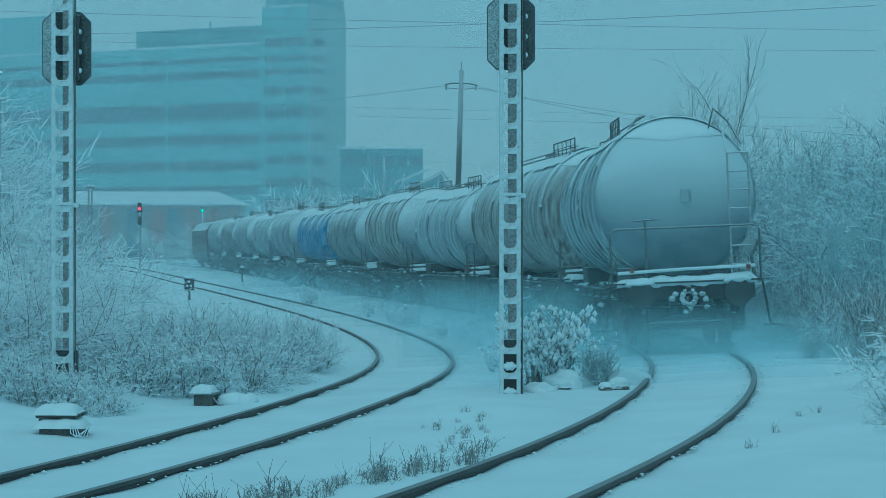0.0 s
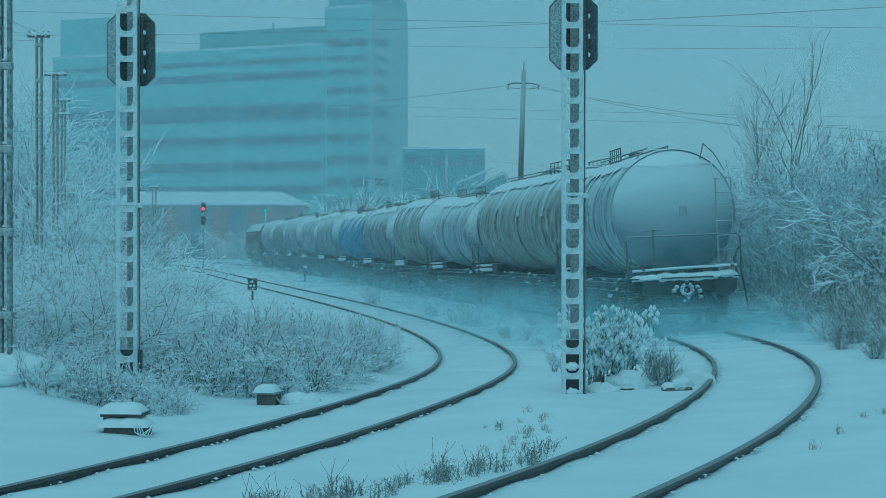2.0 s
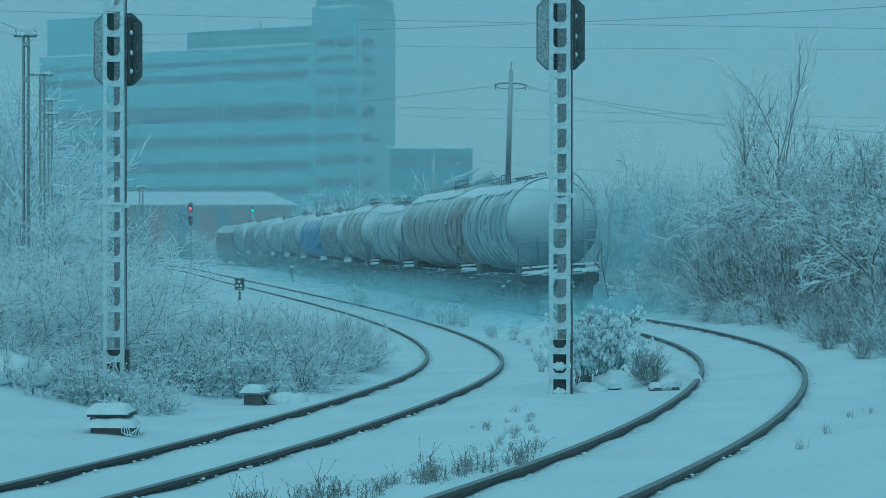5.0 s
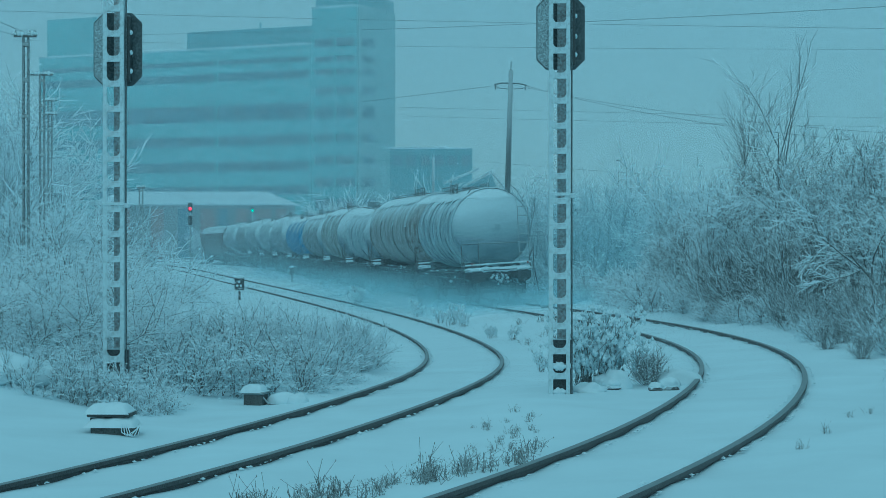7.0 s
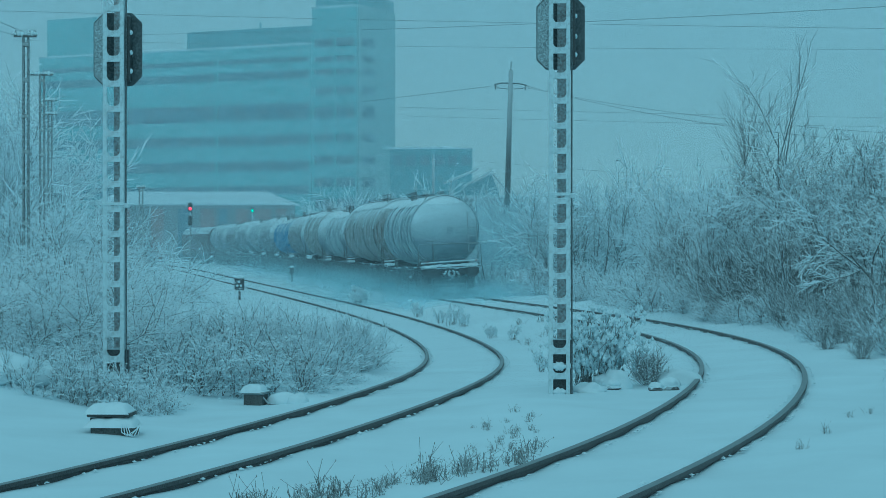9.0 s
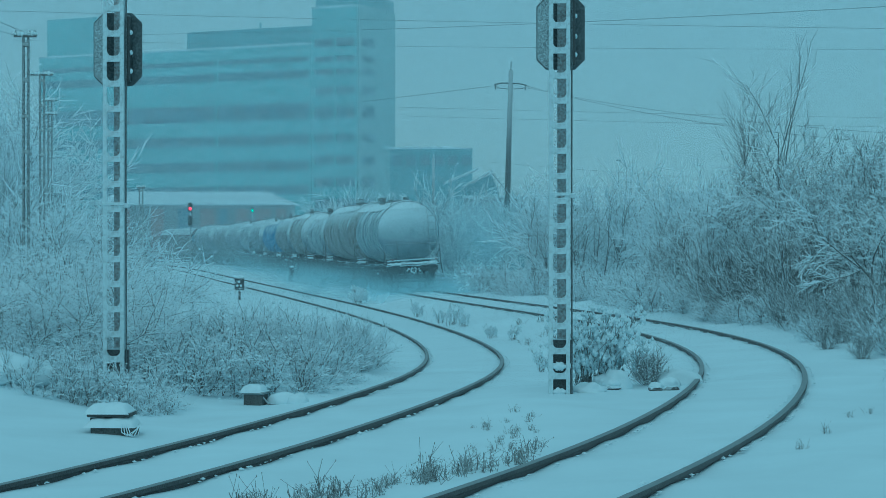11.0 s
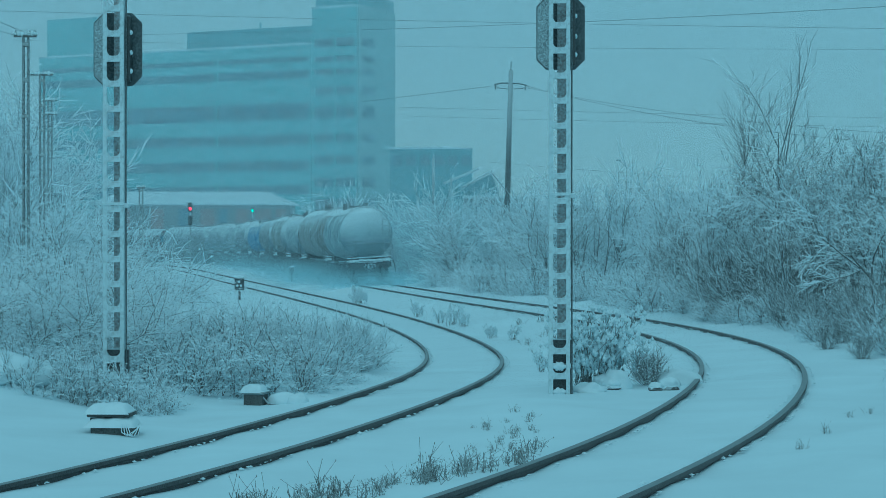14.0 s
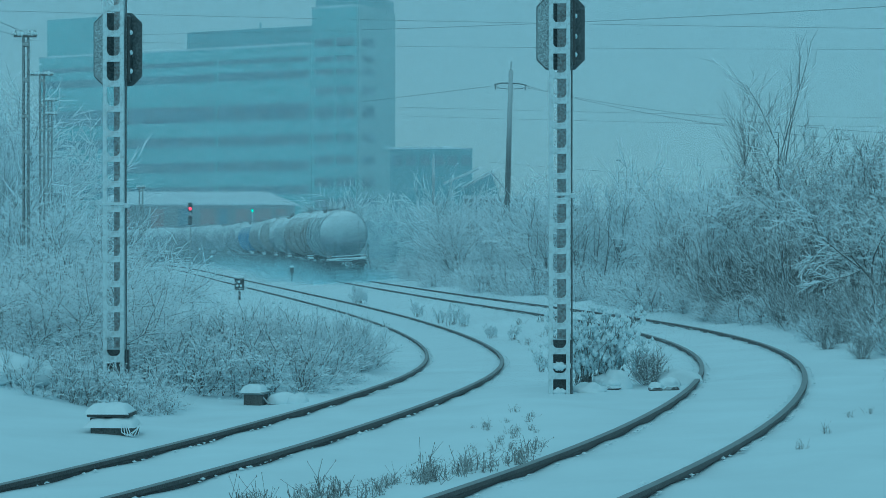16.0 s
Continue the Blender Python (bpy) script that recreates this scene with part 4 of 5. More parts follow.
def slab_stack(x, y):
    z = zland(x, y)
    s = tagged(empty("slab_stack", pose(x, y, z + 0.01, 0, 0, -3)), "two stacked concrete slabs under thick snow", "concrete slabs")
    for k, (dx, dz, w, h) in enumerate(((0.04, -0.05, 0.46, 0.13), (-0.01, 0.165, 0.47, 0.055))):
        bm = bmesh.new()
        box(bm, dx - w / 2, -0.16 + 0.06 * k, dz, dx + w / 2, 0.22 + 0.06 * k, dz + h, 0.012)
        part("slab", bm, DARK_CONCRETE, s, "dark concrete slab")
        layer = part("snow_layer", snow_slab(w * (1.22 if k == 0 else 1.06), 0.46, 0.078, 3 + k), SNOW_FINE, s, "thick rounded snow", True)
        layer.location = (dx - 0.02, 0.03 + 0.06 * k, dz + h + 0.004)
    for sx in (-0.17, 0.15):
        bm = bmesh.new()
        box(bm, sx - 0.05, -0.06, 0.078, sx + 0.05, 0.2, 0.164, 0.01)
        part("spacer", bm, DARK_CONCRETE, s, "block between the slabs")
    for k in range(4):
        bm = bmesh.new()
        tube(bm, [(0.16 + 0.02 * k, -0.20, 0.10), (0.17 + 0.035 * k, -0.24, 0.02 - 0.015 * k), (0.23 + 0.04 * k, -0.25, -0.02), (0.33 + 0.015 * k, -0.22, 0.05 + 0.02 * k), (0.34, -0.16, 0.10)], 0.006, 6)
        part("cable_loop", bm, SNOW_FINE, s, "snow-coated cable loop", True)


slab_stack(at(196, 0, 20.9)[0], 20.9)


def point_box(x, y):
    z = zland(x, y)
    s = tagged(empty("track_box", pose(x, y, z, 0, 0, -12) @ Matrix.Diagonal((0.95, 0.95, 1.0, 1))), "small weathered trackside box with snow on its lid", "equipment box")
    bm = bmesh.new()
    box(bm, -0.14, -0.14, -0.05, 0.15, 0.14, 0.17, 0.015)
    part("body", bm, DARK_CONCRETE, s)
    bm = bmesh.new()
    box(bm, -0.17, -0.17, 0.17, 0.18, 0.17, 0.20, 0.01)
    part("lid", bm, CONCRETE, s)
    cap = part("snow_cap", snow_slab(0.34, 0.36, 0.085, 8), SNOW_FINE, s, "snow cap", True)
    cap.location = (-0.02, 0, 0.204)
    bm = bmesh.new()
    tube(bm, [(0.14, -0.1, 0.12), (0.24, -0.14, 0.03), (0.36, -0.15, 0.015), (0.48, -0.1, 0.01)], 0.014, 8)
    part("cable", bm, CABLE_BLACK, s, "black cable")
    bm = bmesh.new()
    lump(bm, 0.66, -0.05, 0.05, 0.16, 0.14, 0.13, 5)
    part("snow_heap", bm, SNOW_FINE, s, "snow heap over the cable", True)
    bm = bmesh.new()
    lump(bm, 0.42, 0.06, 0.04, 0.26, 0.16, 0.14, 6)
    part("snow_heap", bm, SNOW_FINE, s, "snow heap over the cable", True)


point_box(at(452, 0, 26.7)[0], 26.7)


def snowy_stone(px, d, r, seed, label):
    x = at(px, 0, d)[0]
    s = tagged(empty("snowy_stone", pose(x, d, zland(x, d))), label, "stone", "snow-capped stones")
    bm = bmesh.new()
    lump(bm, 0, 0, 0.02, r, r * 0.8, r * 0.5, seed, 0.3, 2)
    part("stone", bm, DARK_CONCRETE, s)
    bm = bmesh.new()
    lump(bm, 0, 0.03, r * 0.55, r * 1.0, r * 0.85, r * 0.62, seed + 2, 0.25)
    part("snow_cap", bm, SNOW_FINE, s, "", True)


snowy_stone(1082, 26.3, 0.13, 2, "dark stone under a rounded cap of snow")
snowy_stone(1185, 26.4, 0.15, 5, "broken stone beside the rail, capped with snow")
snowy_stone(1160, 26.2, 0.10, 7, "broken stone beside the rail, capped with snow")


def snow_mound(px, d, rx, rz, seed, rough=0.45):
    x = at(px, 0, d)[0]
    bm = bmesh.new()
    lump(bm, 0, 0, 0, rx, rx * 0.9, rz, seed, rough)
    m = part("snow_mound", bm, SNOW_FINE, None, "", True)
    m.matrix_basis = pose(x, d, zland(x, d))
    tagged(m, "rounded heap of fresh snow", "snow heap", "snow heaps")


for px, d, rx, rz, seed in ((1085, 26.6, 0.26, 0.24, 1), (1040, 26.0, 0.22, 0.12, 2), (1200, 27.5, 0.3, 0.2, 3), (-8, 25.6, 0.72, 0.30, 4), (52, 25.9, 0.42, 0.20, 9)):
    snow_mound(px, d, rx, rz, seed)


# ---- weeds ----
def weed_clump(seed, stems, height, spread, heads, head_r, name, label, head_mat, stalk_mat, category="weeds"):
    rng = np.random.default_rng(seed)
    root = tagged(empty(name), label, category, "weeds poking out of the snow")
    segs, verts, faces = [], [], []
    for _ in range(stems):
        p = np.array([rng.normal(0, spread), rng.normal(0, spread), -0.03])
        d = np.array([rng.normal(0, 0.18), rng.normal(0, 0.18), 1.0])
        h = height * rng.uniform(0.45, 1.0)
        for i in range(4):
            d = d / np.linalg.norm(d)
            q = p + d * h / 4
            segs.append((p, q, 0.004, 0.0035))
            for _ in range(heads):
                o = q + rng.normal(0, 0.03, 3) * (0.5 + 0.5 * i)
                segs.append((p + (q - p) * rng.random(), o, 0.003, 0.002))
                if i >= 1:
                    i0, r = len(verts), head_r * rng.uniform(0.6, 1.3)
                    for v in ((1, 0, 0), (-1, 0, 0), (0, 1, 0), (0, -1, 0), (0, 0, 1.8), (0, 0, -1.4)):
                        verts.append(tuple(o + np.array(v) * r * rng.uniform(0.8, 1.2)))
                    for f in ((0, 2, 4), (2, 1, 4), (1, 3, 4), (3, 0, 4), (2, 0, 5), (1, 2, 5), (3, 1, 5), (0, 3, 5)):
                        faces.append(tuple(i0 + v for v in f))
            p, d = q, d + rng.normal(0, 0.14, 3)
    tagged(segments_mesh("stalk", segs, stalk_mat, root), kind="stuff")
    if verts:
        tagged(arrays("seed_head", verts, faces, head_mat, root), kind="stuff")
    return root


near_weeds = [weed_clump(90 + i, 7, 0.26, 0.07, 2, 0.006, "dry_weed", "dry brown weed stalks sticking out of the snow", STALK, STALK) for i in range(4)]
rw = random.Random(9)
spots = []
for i in range(64):
    px = rw.uniform(430, 985)
    d = 13.6 + (px - 430) / 555 * 4.2 + rw.uniform(-0.35, 0.9)
    spots.append((at(px, 0, d)[0], d, rw.uniform(0.35, 0.95), rw.uniform(0, 360)))
for px, d in ((1418, 16.9), (1465, 18.3), (1505, 20.5), (1540, 20.9), (905, 20), (870, 18.5), (940, 20.5), (700, 16.0), (912, 22.5)):
    spots.append((at(px, 0, d)[0], d, 0.42, px))
for i in range(18):
    px = rw.uniform(835, 965)
    d = rw.uniform(18.2, 22.0)
    spots.append((at(px, 0, d)[0], d, rw.uniform(0.22, 0.5), rw.uniform(0, 360)))
for i in range(10):
    d = rw.uniform(34, 60)
    spots.append((0.5 * float(right_x(d) + left_x(d)) + rw.uniform(-0.8, 0.8), d, rw.uniform(0.5, 1.2), rw.uniform(0, 360)))
place(near_weeds, spots)

white_weeds = [weed_clump(120 + i, 14, 1.12, 0.15, 9, 0.028, "snowy_weed", "tall dead weeds with seed heads capped in snow", SNOW_FINE, STALK) for i in range(2)]
place(white_weeds, [(at(1036, 0, 26.8)[0], 26.8, 1.0, 0), (at(1056, 0, 27.0)[0], 27.0, 1.1, 40), (at(1074, 0, 27.4)[0], 27.4, 1.05, 170), (at(1048, 0, 27.5)[0], 27.5, 1.1, 250),
                    (at(960, 0, 33)[0], 33, 0.4, 20), (at(908, 0, 50)[0], 50, 0.4, 50), (at(870, 0, 52)[0], 52, 0.4, 80), (at(800, 0, 62)[0], 62, 0.7, 50), (at(780, 0, 64)[0], 64, 0.5, 50), (at(820, 0, 60)[0], 60, 0.5, 150),
                    (at(740, 0, 70)[0], 70, 0.6, 10), (at(630, 0, 84)[0], 84, 0.8, 99), (at(640, 0, 86)[0], 86, 0.8, 9)])
dark_bush = woody("brown_bush", "low brown leafless bush dusted with snow", "shrub", "frosted shrubs beside the tracks", 140, TWIG_DARK, TWIG_DARK, share=0.3, stems=16, height=0.95, lean=0.75, levels=2, kids=(2, 2), curl=0.10, r0=0.005, gap=0.12, rmin=0.0035)
brush = woody("upright_brush", "thin upright brown brush lightly dusted with snow", "shrub", SHRUBS, 141, TWIG_DARK, TWIG_MID, share=1.1, clumps=(0.013, 0.14), stems=18, height=1.1, lean=0.8, levels=2, kids=(2, 3), curl=0.12, r0=0.006, gap=0.45, rmin=0.0045, fork=(0.2, 0.6))
place([dark_bush], [(at(1150, 0, 27.6)[0], 27.6, 0.70, 0), (at(1135, 0, 28.6)[0], 28.6, 0.62, 90), (at(1525, 0, 32)[0], 32.0, 0.62, 20), (at(1462, 0, 36)[0], 36.0, 0.7, 130), (at(1490, 0, 37)[0], 37.0, 0.7, 10)])

rb = random.Random(21)
spots = []
for i in range(8):
    d = rb.uniform(29.5, 38.5)
    spots.append((float(left_x(d)) - rb.uniform(1.9, 2.9), d, rb.uniform(0.62, 0.9), rb.uniform(0, 360)))
place([brush], spots, 0.15)


# ---- the train ----
R_TANK, Z_TANK = 1.50, 2.83


def tank_profile(length, r):
    """Half outline from the rear dome to the front one: (distance along, radius)."""
    pts = []
    for i in range(9):
        a = math.pi / 2 * i / 8
        pts.append((0.72 * (1 - math.cos(a)), r * math.sin(a)))
    body = [(y, r) for y in np.linspace(0.72, length - 0.72, 15)[1:-1]]
    return pts + body + [(length - y, q) for y, q in pts[::-1]]


def lathe(bm, prof, z, seg=40, a0=0.0, a1=math.tau, wob=None):
    rings = []
    closed = abs(a1 - a0 - math.tau) < 1e-6
    for j, (y, r) in enumerate(prof):
        ring = []
        for k in range(seg if closed else seg + 1):
            a = a0 + (a1 - a0) * k / seg
            if wob is not None:
                a = wob(a, y)
            ring.append(bm.verts.new((max(r, 0.002) * math.sin(a), y, z + max(r, 0.002) * math.cos(a))))
        rings.append(ring)
    n = len(rings[0])
    for p, q in zip(rings, rings[1:]):
        for k in range(n if closed else n - 1):
            bm.faces.new((p[k], p[(k + 1) % n], q[(k + 1) % n], q[k]))
    return rings


def wheelset_mesh():
    bm = bmesh.new()
    for s in (-1, 1):
        prof = [(0.10, 0.02), (0.46, 0.0), (0.46, 0.09), (0.49, 0.12), (0.49, 0.135), (0.12, 0.12)]
        rings = []
        for r, o in prof:
            rings.append([bm.verts.new((s * (0.82 - o), r * math.cos(k * math.tau / 24), r * math.sin(k * math.tau / 24))) for k in range(24)])
        for p, q in zip(rings, rings[1:]):
            for k in range(24):
                bm.faces.new((p[k], p[(k + 1) % 24], q[(k + 1) % 24], q[k]))
    cyl(bm, (-1.0, 0, 0), (1.0, 0, 0), 0.075, 12)
    me = bpy.data.meshes.new("wheelset")
    bm.to_mesh(me)
    bm.free()
    me.materials.append(UNDERFRAME)
    return me


WHEELSET = wheelset_mesh()


def add_bogie(wagon, y):
    bm = bmesh.new()
    for s in (-1, 1):
        box(bm, s * 0.93, -1.25, 0.42, s * 1.07, 1.25, 0.62, 0.03)
        box(bm, s * 0.92, -0.42, 0.30, s * 1.1, 0.42, 0.78, 0.04)
        for w in (-0.9, 0.9):
            box(bm, s * 0.9, w - 0.2, 0.32, s * 1.12, w + 0.2, 0.66, 0.05)
            cyl(bm, (s * 1.02, w - 0.28, 0.5), (s * 1.02, w - 0.28, 0.82), 0.09, 10)
            cyl(bm, (s * 1.02, w + 0.28, 0.5), (s * 1.02, w + 0.28, 0.82), 0.09, 10)
    box(bm, -1.0, -0.22, 0.5, 1.0, 0.22, 0.78, 0.03)
    bogie = part("bogie", bm, UNDERFRAME, wagon, "dark bogie crusted with snow")
    bogie.location = (0, y, 0)
    sets = []
    for w in (-0.9, 0.9):
        ob = new("wheelset", WHEELSET)
        ob.parent = bogie
        ob.location = (0, w, 0.46)
        sets.append(ob)
    return sets


def tank_wagon(L, paint, label, ringed, ends, tail=False, R=R_TANK):
    """Four-axle tank wagon: rear buffers at y = 0, front ones at y = L, rails at z = 0."""
    wagon = tagged(empty("tank_wagon"), label, "tank wagon", "tank wagons of the train")
    t0, tl = 1.0, L - 2.05
    zt = Z_TANK + R - R_TANK
    prof = [(t0 + y, r) for y, r in tank_profile(tl, R)]
    bm = bmesh.new()
    lathe(bm, prof[8:-8], zt, 48)
    part("tank", bm, TANKS[paint], wagon, "steel tank shell, streaked and dusted with rime", True)
    for k, outline in enumerate((prof[:9], prof[-9:])):
        bm = bmesh.new()
        lathe(bm, outline, zt, 48)
        part("dome", bm, RIMED_DOME if paint not in ("blue", "brown") else TANKS[paint], wagon, "rounded tank end filmed with rime", True)
    # hoops: a jacket's ribs or a few broad straps
    ys = [t0 + 0.7 + i * (tl - 1.4) / 9 for i in range(10)] if ringed else [t0 + 0.8, t0 + tl * 0.36, t0 + tl * 0.66, t0 + tl - 0.8]
    for i, y in enumerate(ys):
        bm = bmesh.new()
        wd = 0.04 if ringed else 0.10
        lathe(bm, [(y - wd, R - 0.01), (y - wd, R + 0.035), (y + wd, R + 0.035), (y + wd, R - 0.01)], zt, 48)
        part("hoop", bm, TANKS[paint], wagon, "raised hoop round the tank", False)
        if i % 3 == 1 or not ringed:
            bm = bmesh.new()
            drop = 1.35 + 0.45 * noise.noise(Vector((y * 1.7, L, 2.0)))

            def frayed(a, y, drop=drop, wd=wd):
                return a * (1 + 0.12 * noise.noise(Vector((y * 9, L, a))))
            lathe(bm, [(y - wd - 0.06 - 0.05 * abs(noise.noise(Vector((y, L, 5.0)))), R + 0.002), (y - wd - 0.01, R + 0.042), (y + wd, R + 0.044), (y + wd + 0.02, R + 0.002)], zt, 24, -drop, drop, frayed)
            part("hoop_snow", bm, RIME_THIN, wagon, "snow caught along a hoop", True)
    # snow lying on top, with a ragged lower edge
    bm = bmesh.new()
    prof = [(t0 + y, r + 0.05 * min(1, y * 4, (tl - y) * 4)) for y, r in tank_profile(tl, R) if r > 0.946 * R]

    def ragged(a, y):
        s = 1 if a > 0 else -1
        lim = 0.74 + 0.10 * noise.noise(Vector((y * 0.5, s * 3.0, L))) + 0.09 * noise.noise(Vector((y * 4.3, s * 5.0, L)))
        return a * lim / 0.74
    fine = []
    for (ya, ra), (yb, rb) in zip(prof, prof[1:]):
        fine += [(ya + (yb - ya) * k / 4, ra + (rb - ra) * k / 4) for k in range(4)]
    fine.append(prof[-1])
    lathe(bm, fine, zt, 24, -0.74, 0.74, ragged)
    part("snow_cover", bm, SNOW_FINE, wagon, "snow lying along the top of the tank", True)
    for end in (0, 1):
        # snow clinging to the top of the dome down to a wavering line
        bm = bmesh.new()
        rows, cols = 7, 28
        grid = []
        for j in range(rows + 1):
            line = []
            for i in range(cols + 1):
                x = -1.02 + 2.04 * i / cols
                low = 1.06 + 0.07 * noise.noise(Vector((x * 2.2, L, end))) + 0.03 * noise.noise(Vector((x * 7, L, end))) + 0.10 * x * x
                top = math.sqrt(max(R ** 2 - x * x, 0.01)) * 0.998
                z = low + (max(top, low) - low) * j / rows
                r = min(math.hypot(x, z) / R, 1)
                y = 0.72 * (1 - math.sqrt(max(1 - r * r, 0))) - (0.03 if 0 < j else 0.004)
                line.append(bm.verts.new((x, t0 + y if end == 0 else t0 + tl - y, zt + z)))
            grid.append(line)
        for j in range(rows):
            for i in range(cols):
                bm.faces.new((grid[j][i], grid[j][i + 1], grid[j + 1][i + 1], grid[j + 1][i]))
        part("dome_snow", bm, SNOW_FINE, wagon, "ragged snow on the dome's shoulder", True)
    # frame
    bm = bmesh.new()
    for s in (-1, 1):
        box(bm, s * 0.62, 0.62, 0.92, s * 0.86, L - 0.62, 1.22, 0.02)
    for y in np.linspace(1.4, L - 1.4, 6):
        box(bm, -0.9, y - 0.08, 0.95, 0.9, y + 0.08, 1.18, 0.01)
    for y in (2.1, L - 2.1):
        box(bm, -1.05, y - 0.55, 1.18, 1.05, y + 0.55, 1.55, 0.04)
    box(bm, -0.3, L / 2 - 0.9, 0.45, 0.35, L / 2 + 0.9, 0.95, 0.06)
    part("underframe", bm, UNDERFRAME, wagon, "dark steel underframe")
    for e, y in ((-1, 0.62), (1, L - 0.62)):
        bm = bmesh.new()
        box(bm, -1.24, y - 0.09, 0.94, 1.24, y + 0.09, 1.26, 0.02)
        part("headstock", bm, UNDERFRAME, wagon, "dark buffer beam")
        bm = bmesh.new()
        strip = []
        for i in range(45):
            x = -1.28 + 2.56 * i / 44
            h = (0.12 + 0.05 * noise.noise(Vector((x * 2.5, y, L))) + 0.02 * noise.noise(Vector((x * 9, y, L)))) * min(1, (1.30 - abs(x)) * 9)
            hang = 0.05 + 0.06 * abs(noise.noise(Vector((x * 5, 3, L))))
            strip.append([bm.verts.new((x, y + e * o, 1.262 + k)) for o, k in ((0.13, -hang), (0.16, h * 0.3), (0.12, h * 0.8), (0.0, h), (-0.14, h * 0.75), (-0.18, 0))])
        for p, q in zip(strip, strip[1:]):
            for k in range(5):
                bm.faces.new((p[k], p[k + 1], q[k + 1], q[k]))
        part("beam_snow", bm, SNOW_FINE, wagon, "snow along the buffer beam", True)
        for s in (-0.875, 0.875):
            bm = bmesh.new()
            cyl(bm, (s, y, 1.05), (s, y + e * 0.42, 1.05), 0.11, 16)
            cyl(bm, (s, y + e * 0.05, 1.05), (s, y + e * 0.3, 1.05), 0.15, 16)
            g = cyl(bm, (s, y + e * 0.42, 1.05), (s, y + e * 0.47, 1.05), 0.25, 24)
            buf = part("buffer", bm, UNDERFRAME, wagon, "round steel buffer")
            bm = bmesh.new()
            lump(bm, s, y + e * 0.32, 1.28, 0.24, 0.2, 0.085, s * 4, 0.3)
            part("buffer_snow", bm, SNOW_FINE, wagon, "snow on the buffer", True)
        bm = bmesh.new()
        tube(bm, [(0, y, 1.05), (0, y + e * 0.22, 1.04), (0, y + e * 0.3, 1.12), (0, y + e * 0.24, 1.2)], 0.05, 10)
        tube(bm, [(0.0, y + e * 0.22, 1.0), (-0.07, y + e * 0.28, 0.82), (0.07, y + e * 0.28, 0.66), (0, y + e * 0.26, 0.6)], 0.035, 8)
        for s in (-1, 1):
            tube(bm, [(s * 0.3, y, 1.0), (s * 0.34, y + e * 0.2, 0.98), (s * 0.36, y + e * 0.28, 0.75), (s * 0.33, y + e * 0.22, 0.62)], 0.03, 8)
        part("coupling", bm, UNDERFRAME, wagon, "dark screw coupling and brake hoses", True)
        bm = bmesh.new()
        for k in range(11):
            a = k * math.tau / 11
            lump(bm, 0.12 * math.sin(a), y + e * 0.28, 0.98 + 0.13 * math.cos(a), 0.05, 0.05, 0.05, k, 0.5, 2)
        for k, (u, v) in enumerate(((-0.24, 1.05), (-0.3, 0.97), (0.25, 1.04), (0.31, 0.94), (0.02, 0.78), (-0.05, 0.72), (0.33, 0.80))):
            lump(bm, u, y + e * 0.26, v, 0.06, 0.05, 0.045, k + 20, 0.5, 2)
        part("coupling_snow", bm, RIME_THIN, wagon, "snow caked on the coupling", True)
    # end platform with its handrail and the ladder beside the dome
    e0 = 0.55
    for y0, e in (((e0, -1),) + (((L - e0, 1),) if ends else ())):
        bm = bmesh.new()
        tube(bm, [(-1.36, y0, 1.28), (-1.36, y0, 2.18), (-1.28, y0, 2.26), (1.26, y0, 2.26), (1.36, y0, 2.18), (1.36, y0, 1.28)], 0.02, 8)
        tube(bm, [(-0.72, y0, 1.28), (-0.72, y0, 2.4)], 0.022, 8)
        tube(bm, [(-0.95, y0 - 0.02, 2.40), (-0.5, y0 - 0.02, 2.42)], 0.015, 6)
        tube(bm, [(-1.42, y0, 1.28), (-1.25, y0 + 0.1, 1.75), (-1.42, y0, 1.95)], 0.018, 6)
        tube(bm, [(1.25, y0, 1.28), (1.2, y0, 1.7), (1.32, y0, 1.95)], 0.03, 6)
        part("end_railing", bm, RAILING, wagon, "dark bent-tube railing")
        bm = bmesh.new()
        tube(bm, [(-1.25, y0 - 0.03, 1.46), (0, y0 - 0.03, 1.50), (1.25, y0 - 0.03, 1.52)], 0.03, 8)
        part("grab_bar", bm, SNOW_FINE, wagon, "snow-coated cross bar")
        bm = bmesh.new()
        for s in (0.86, 1.24):
            tube(bm, [(s, y0 + 0.12 * -e, 1.3), (s, y0 + 0.2 * -e, 3.6), (s, y0 + 0.6 * -e, 4.02)], 0.02, 6)
        for i in range(7):
            tube(bm, [(0.86, y0 - e * (0.12 + 0.01 * i), 1.55 + 0.34 * i), (1.24, y0 - e * (0.12 + 0.01 * i), 1.55 + 0.34 * i)], 0.016, 6)
        part("ladder", bm, CONCRETE, wagon, "slim steel ladder, snow on its rungs")
        bm = bmesh.new()
        box(bm, 0.02, t0 - 0.06 if e < 0 else t0 + tl + 0.0, 2.72, 0.2, t0 if e < 0 else t0 + tl + 0.06, 2.98, 0.01)
        part("number_plate", bm, TANKS["pale"], wagon, "small pale plate")
        bm = bmesh.new()
        box(bm, -1.38, y0 - 0.1, 1.25, 1.38, y0 + 0.3, 1.28, 0.0)
        part("platform", bm, UNDERFRAME, wagon, "narrow end platform")
        for s in (-1, 1):
            bm = bmesh.new()
            tube(bm, [(s * 1.38, y0, 1.25), (s * 1.45, y0, 0.8), (s * 1.5, y0, 0.45)], 0.02, 6)
            box(bm, s * 1.4, y0 - 0.14, 0.42, s * 1.68, y0 + 0.14, 0.46, 0.005)
            part("step", bm, UNDERFRAME, wagon, "hanging foot step")
    # walkway and railing along the top
    zc = zt + R
    bm = bmesh.new()
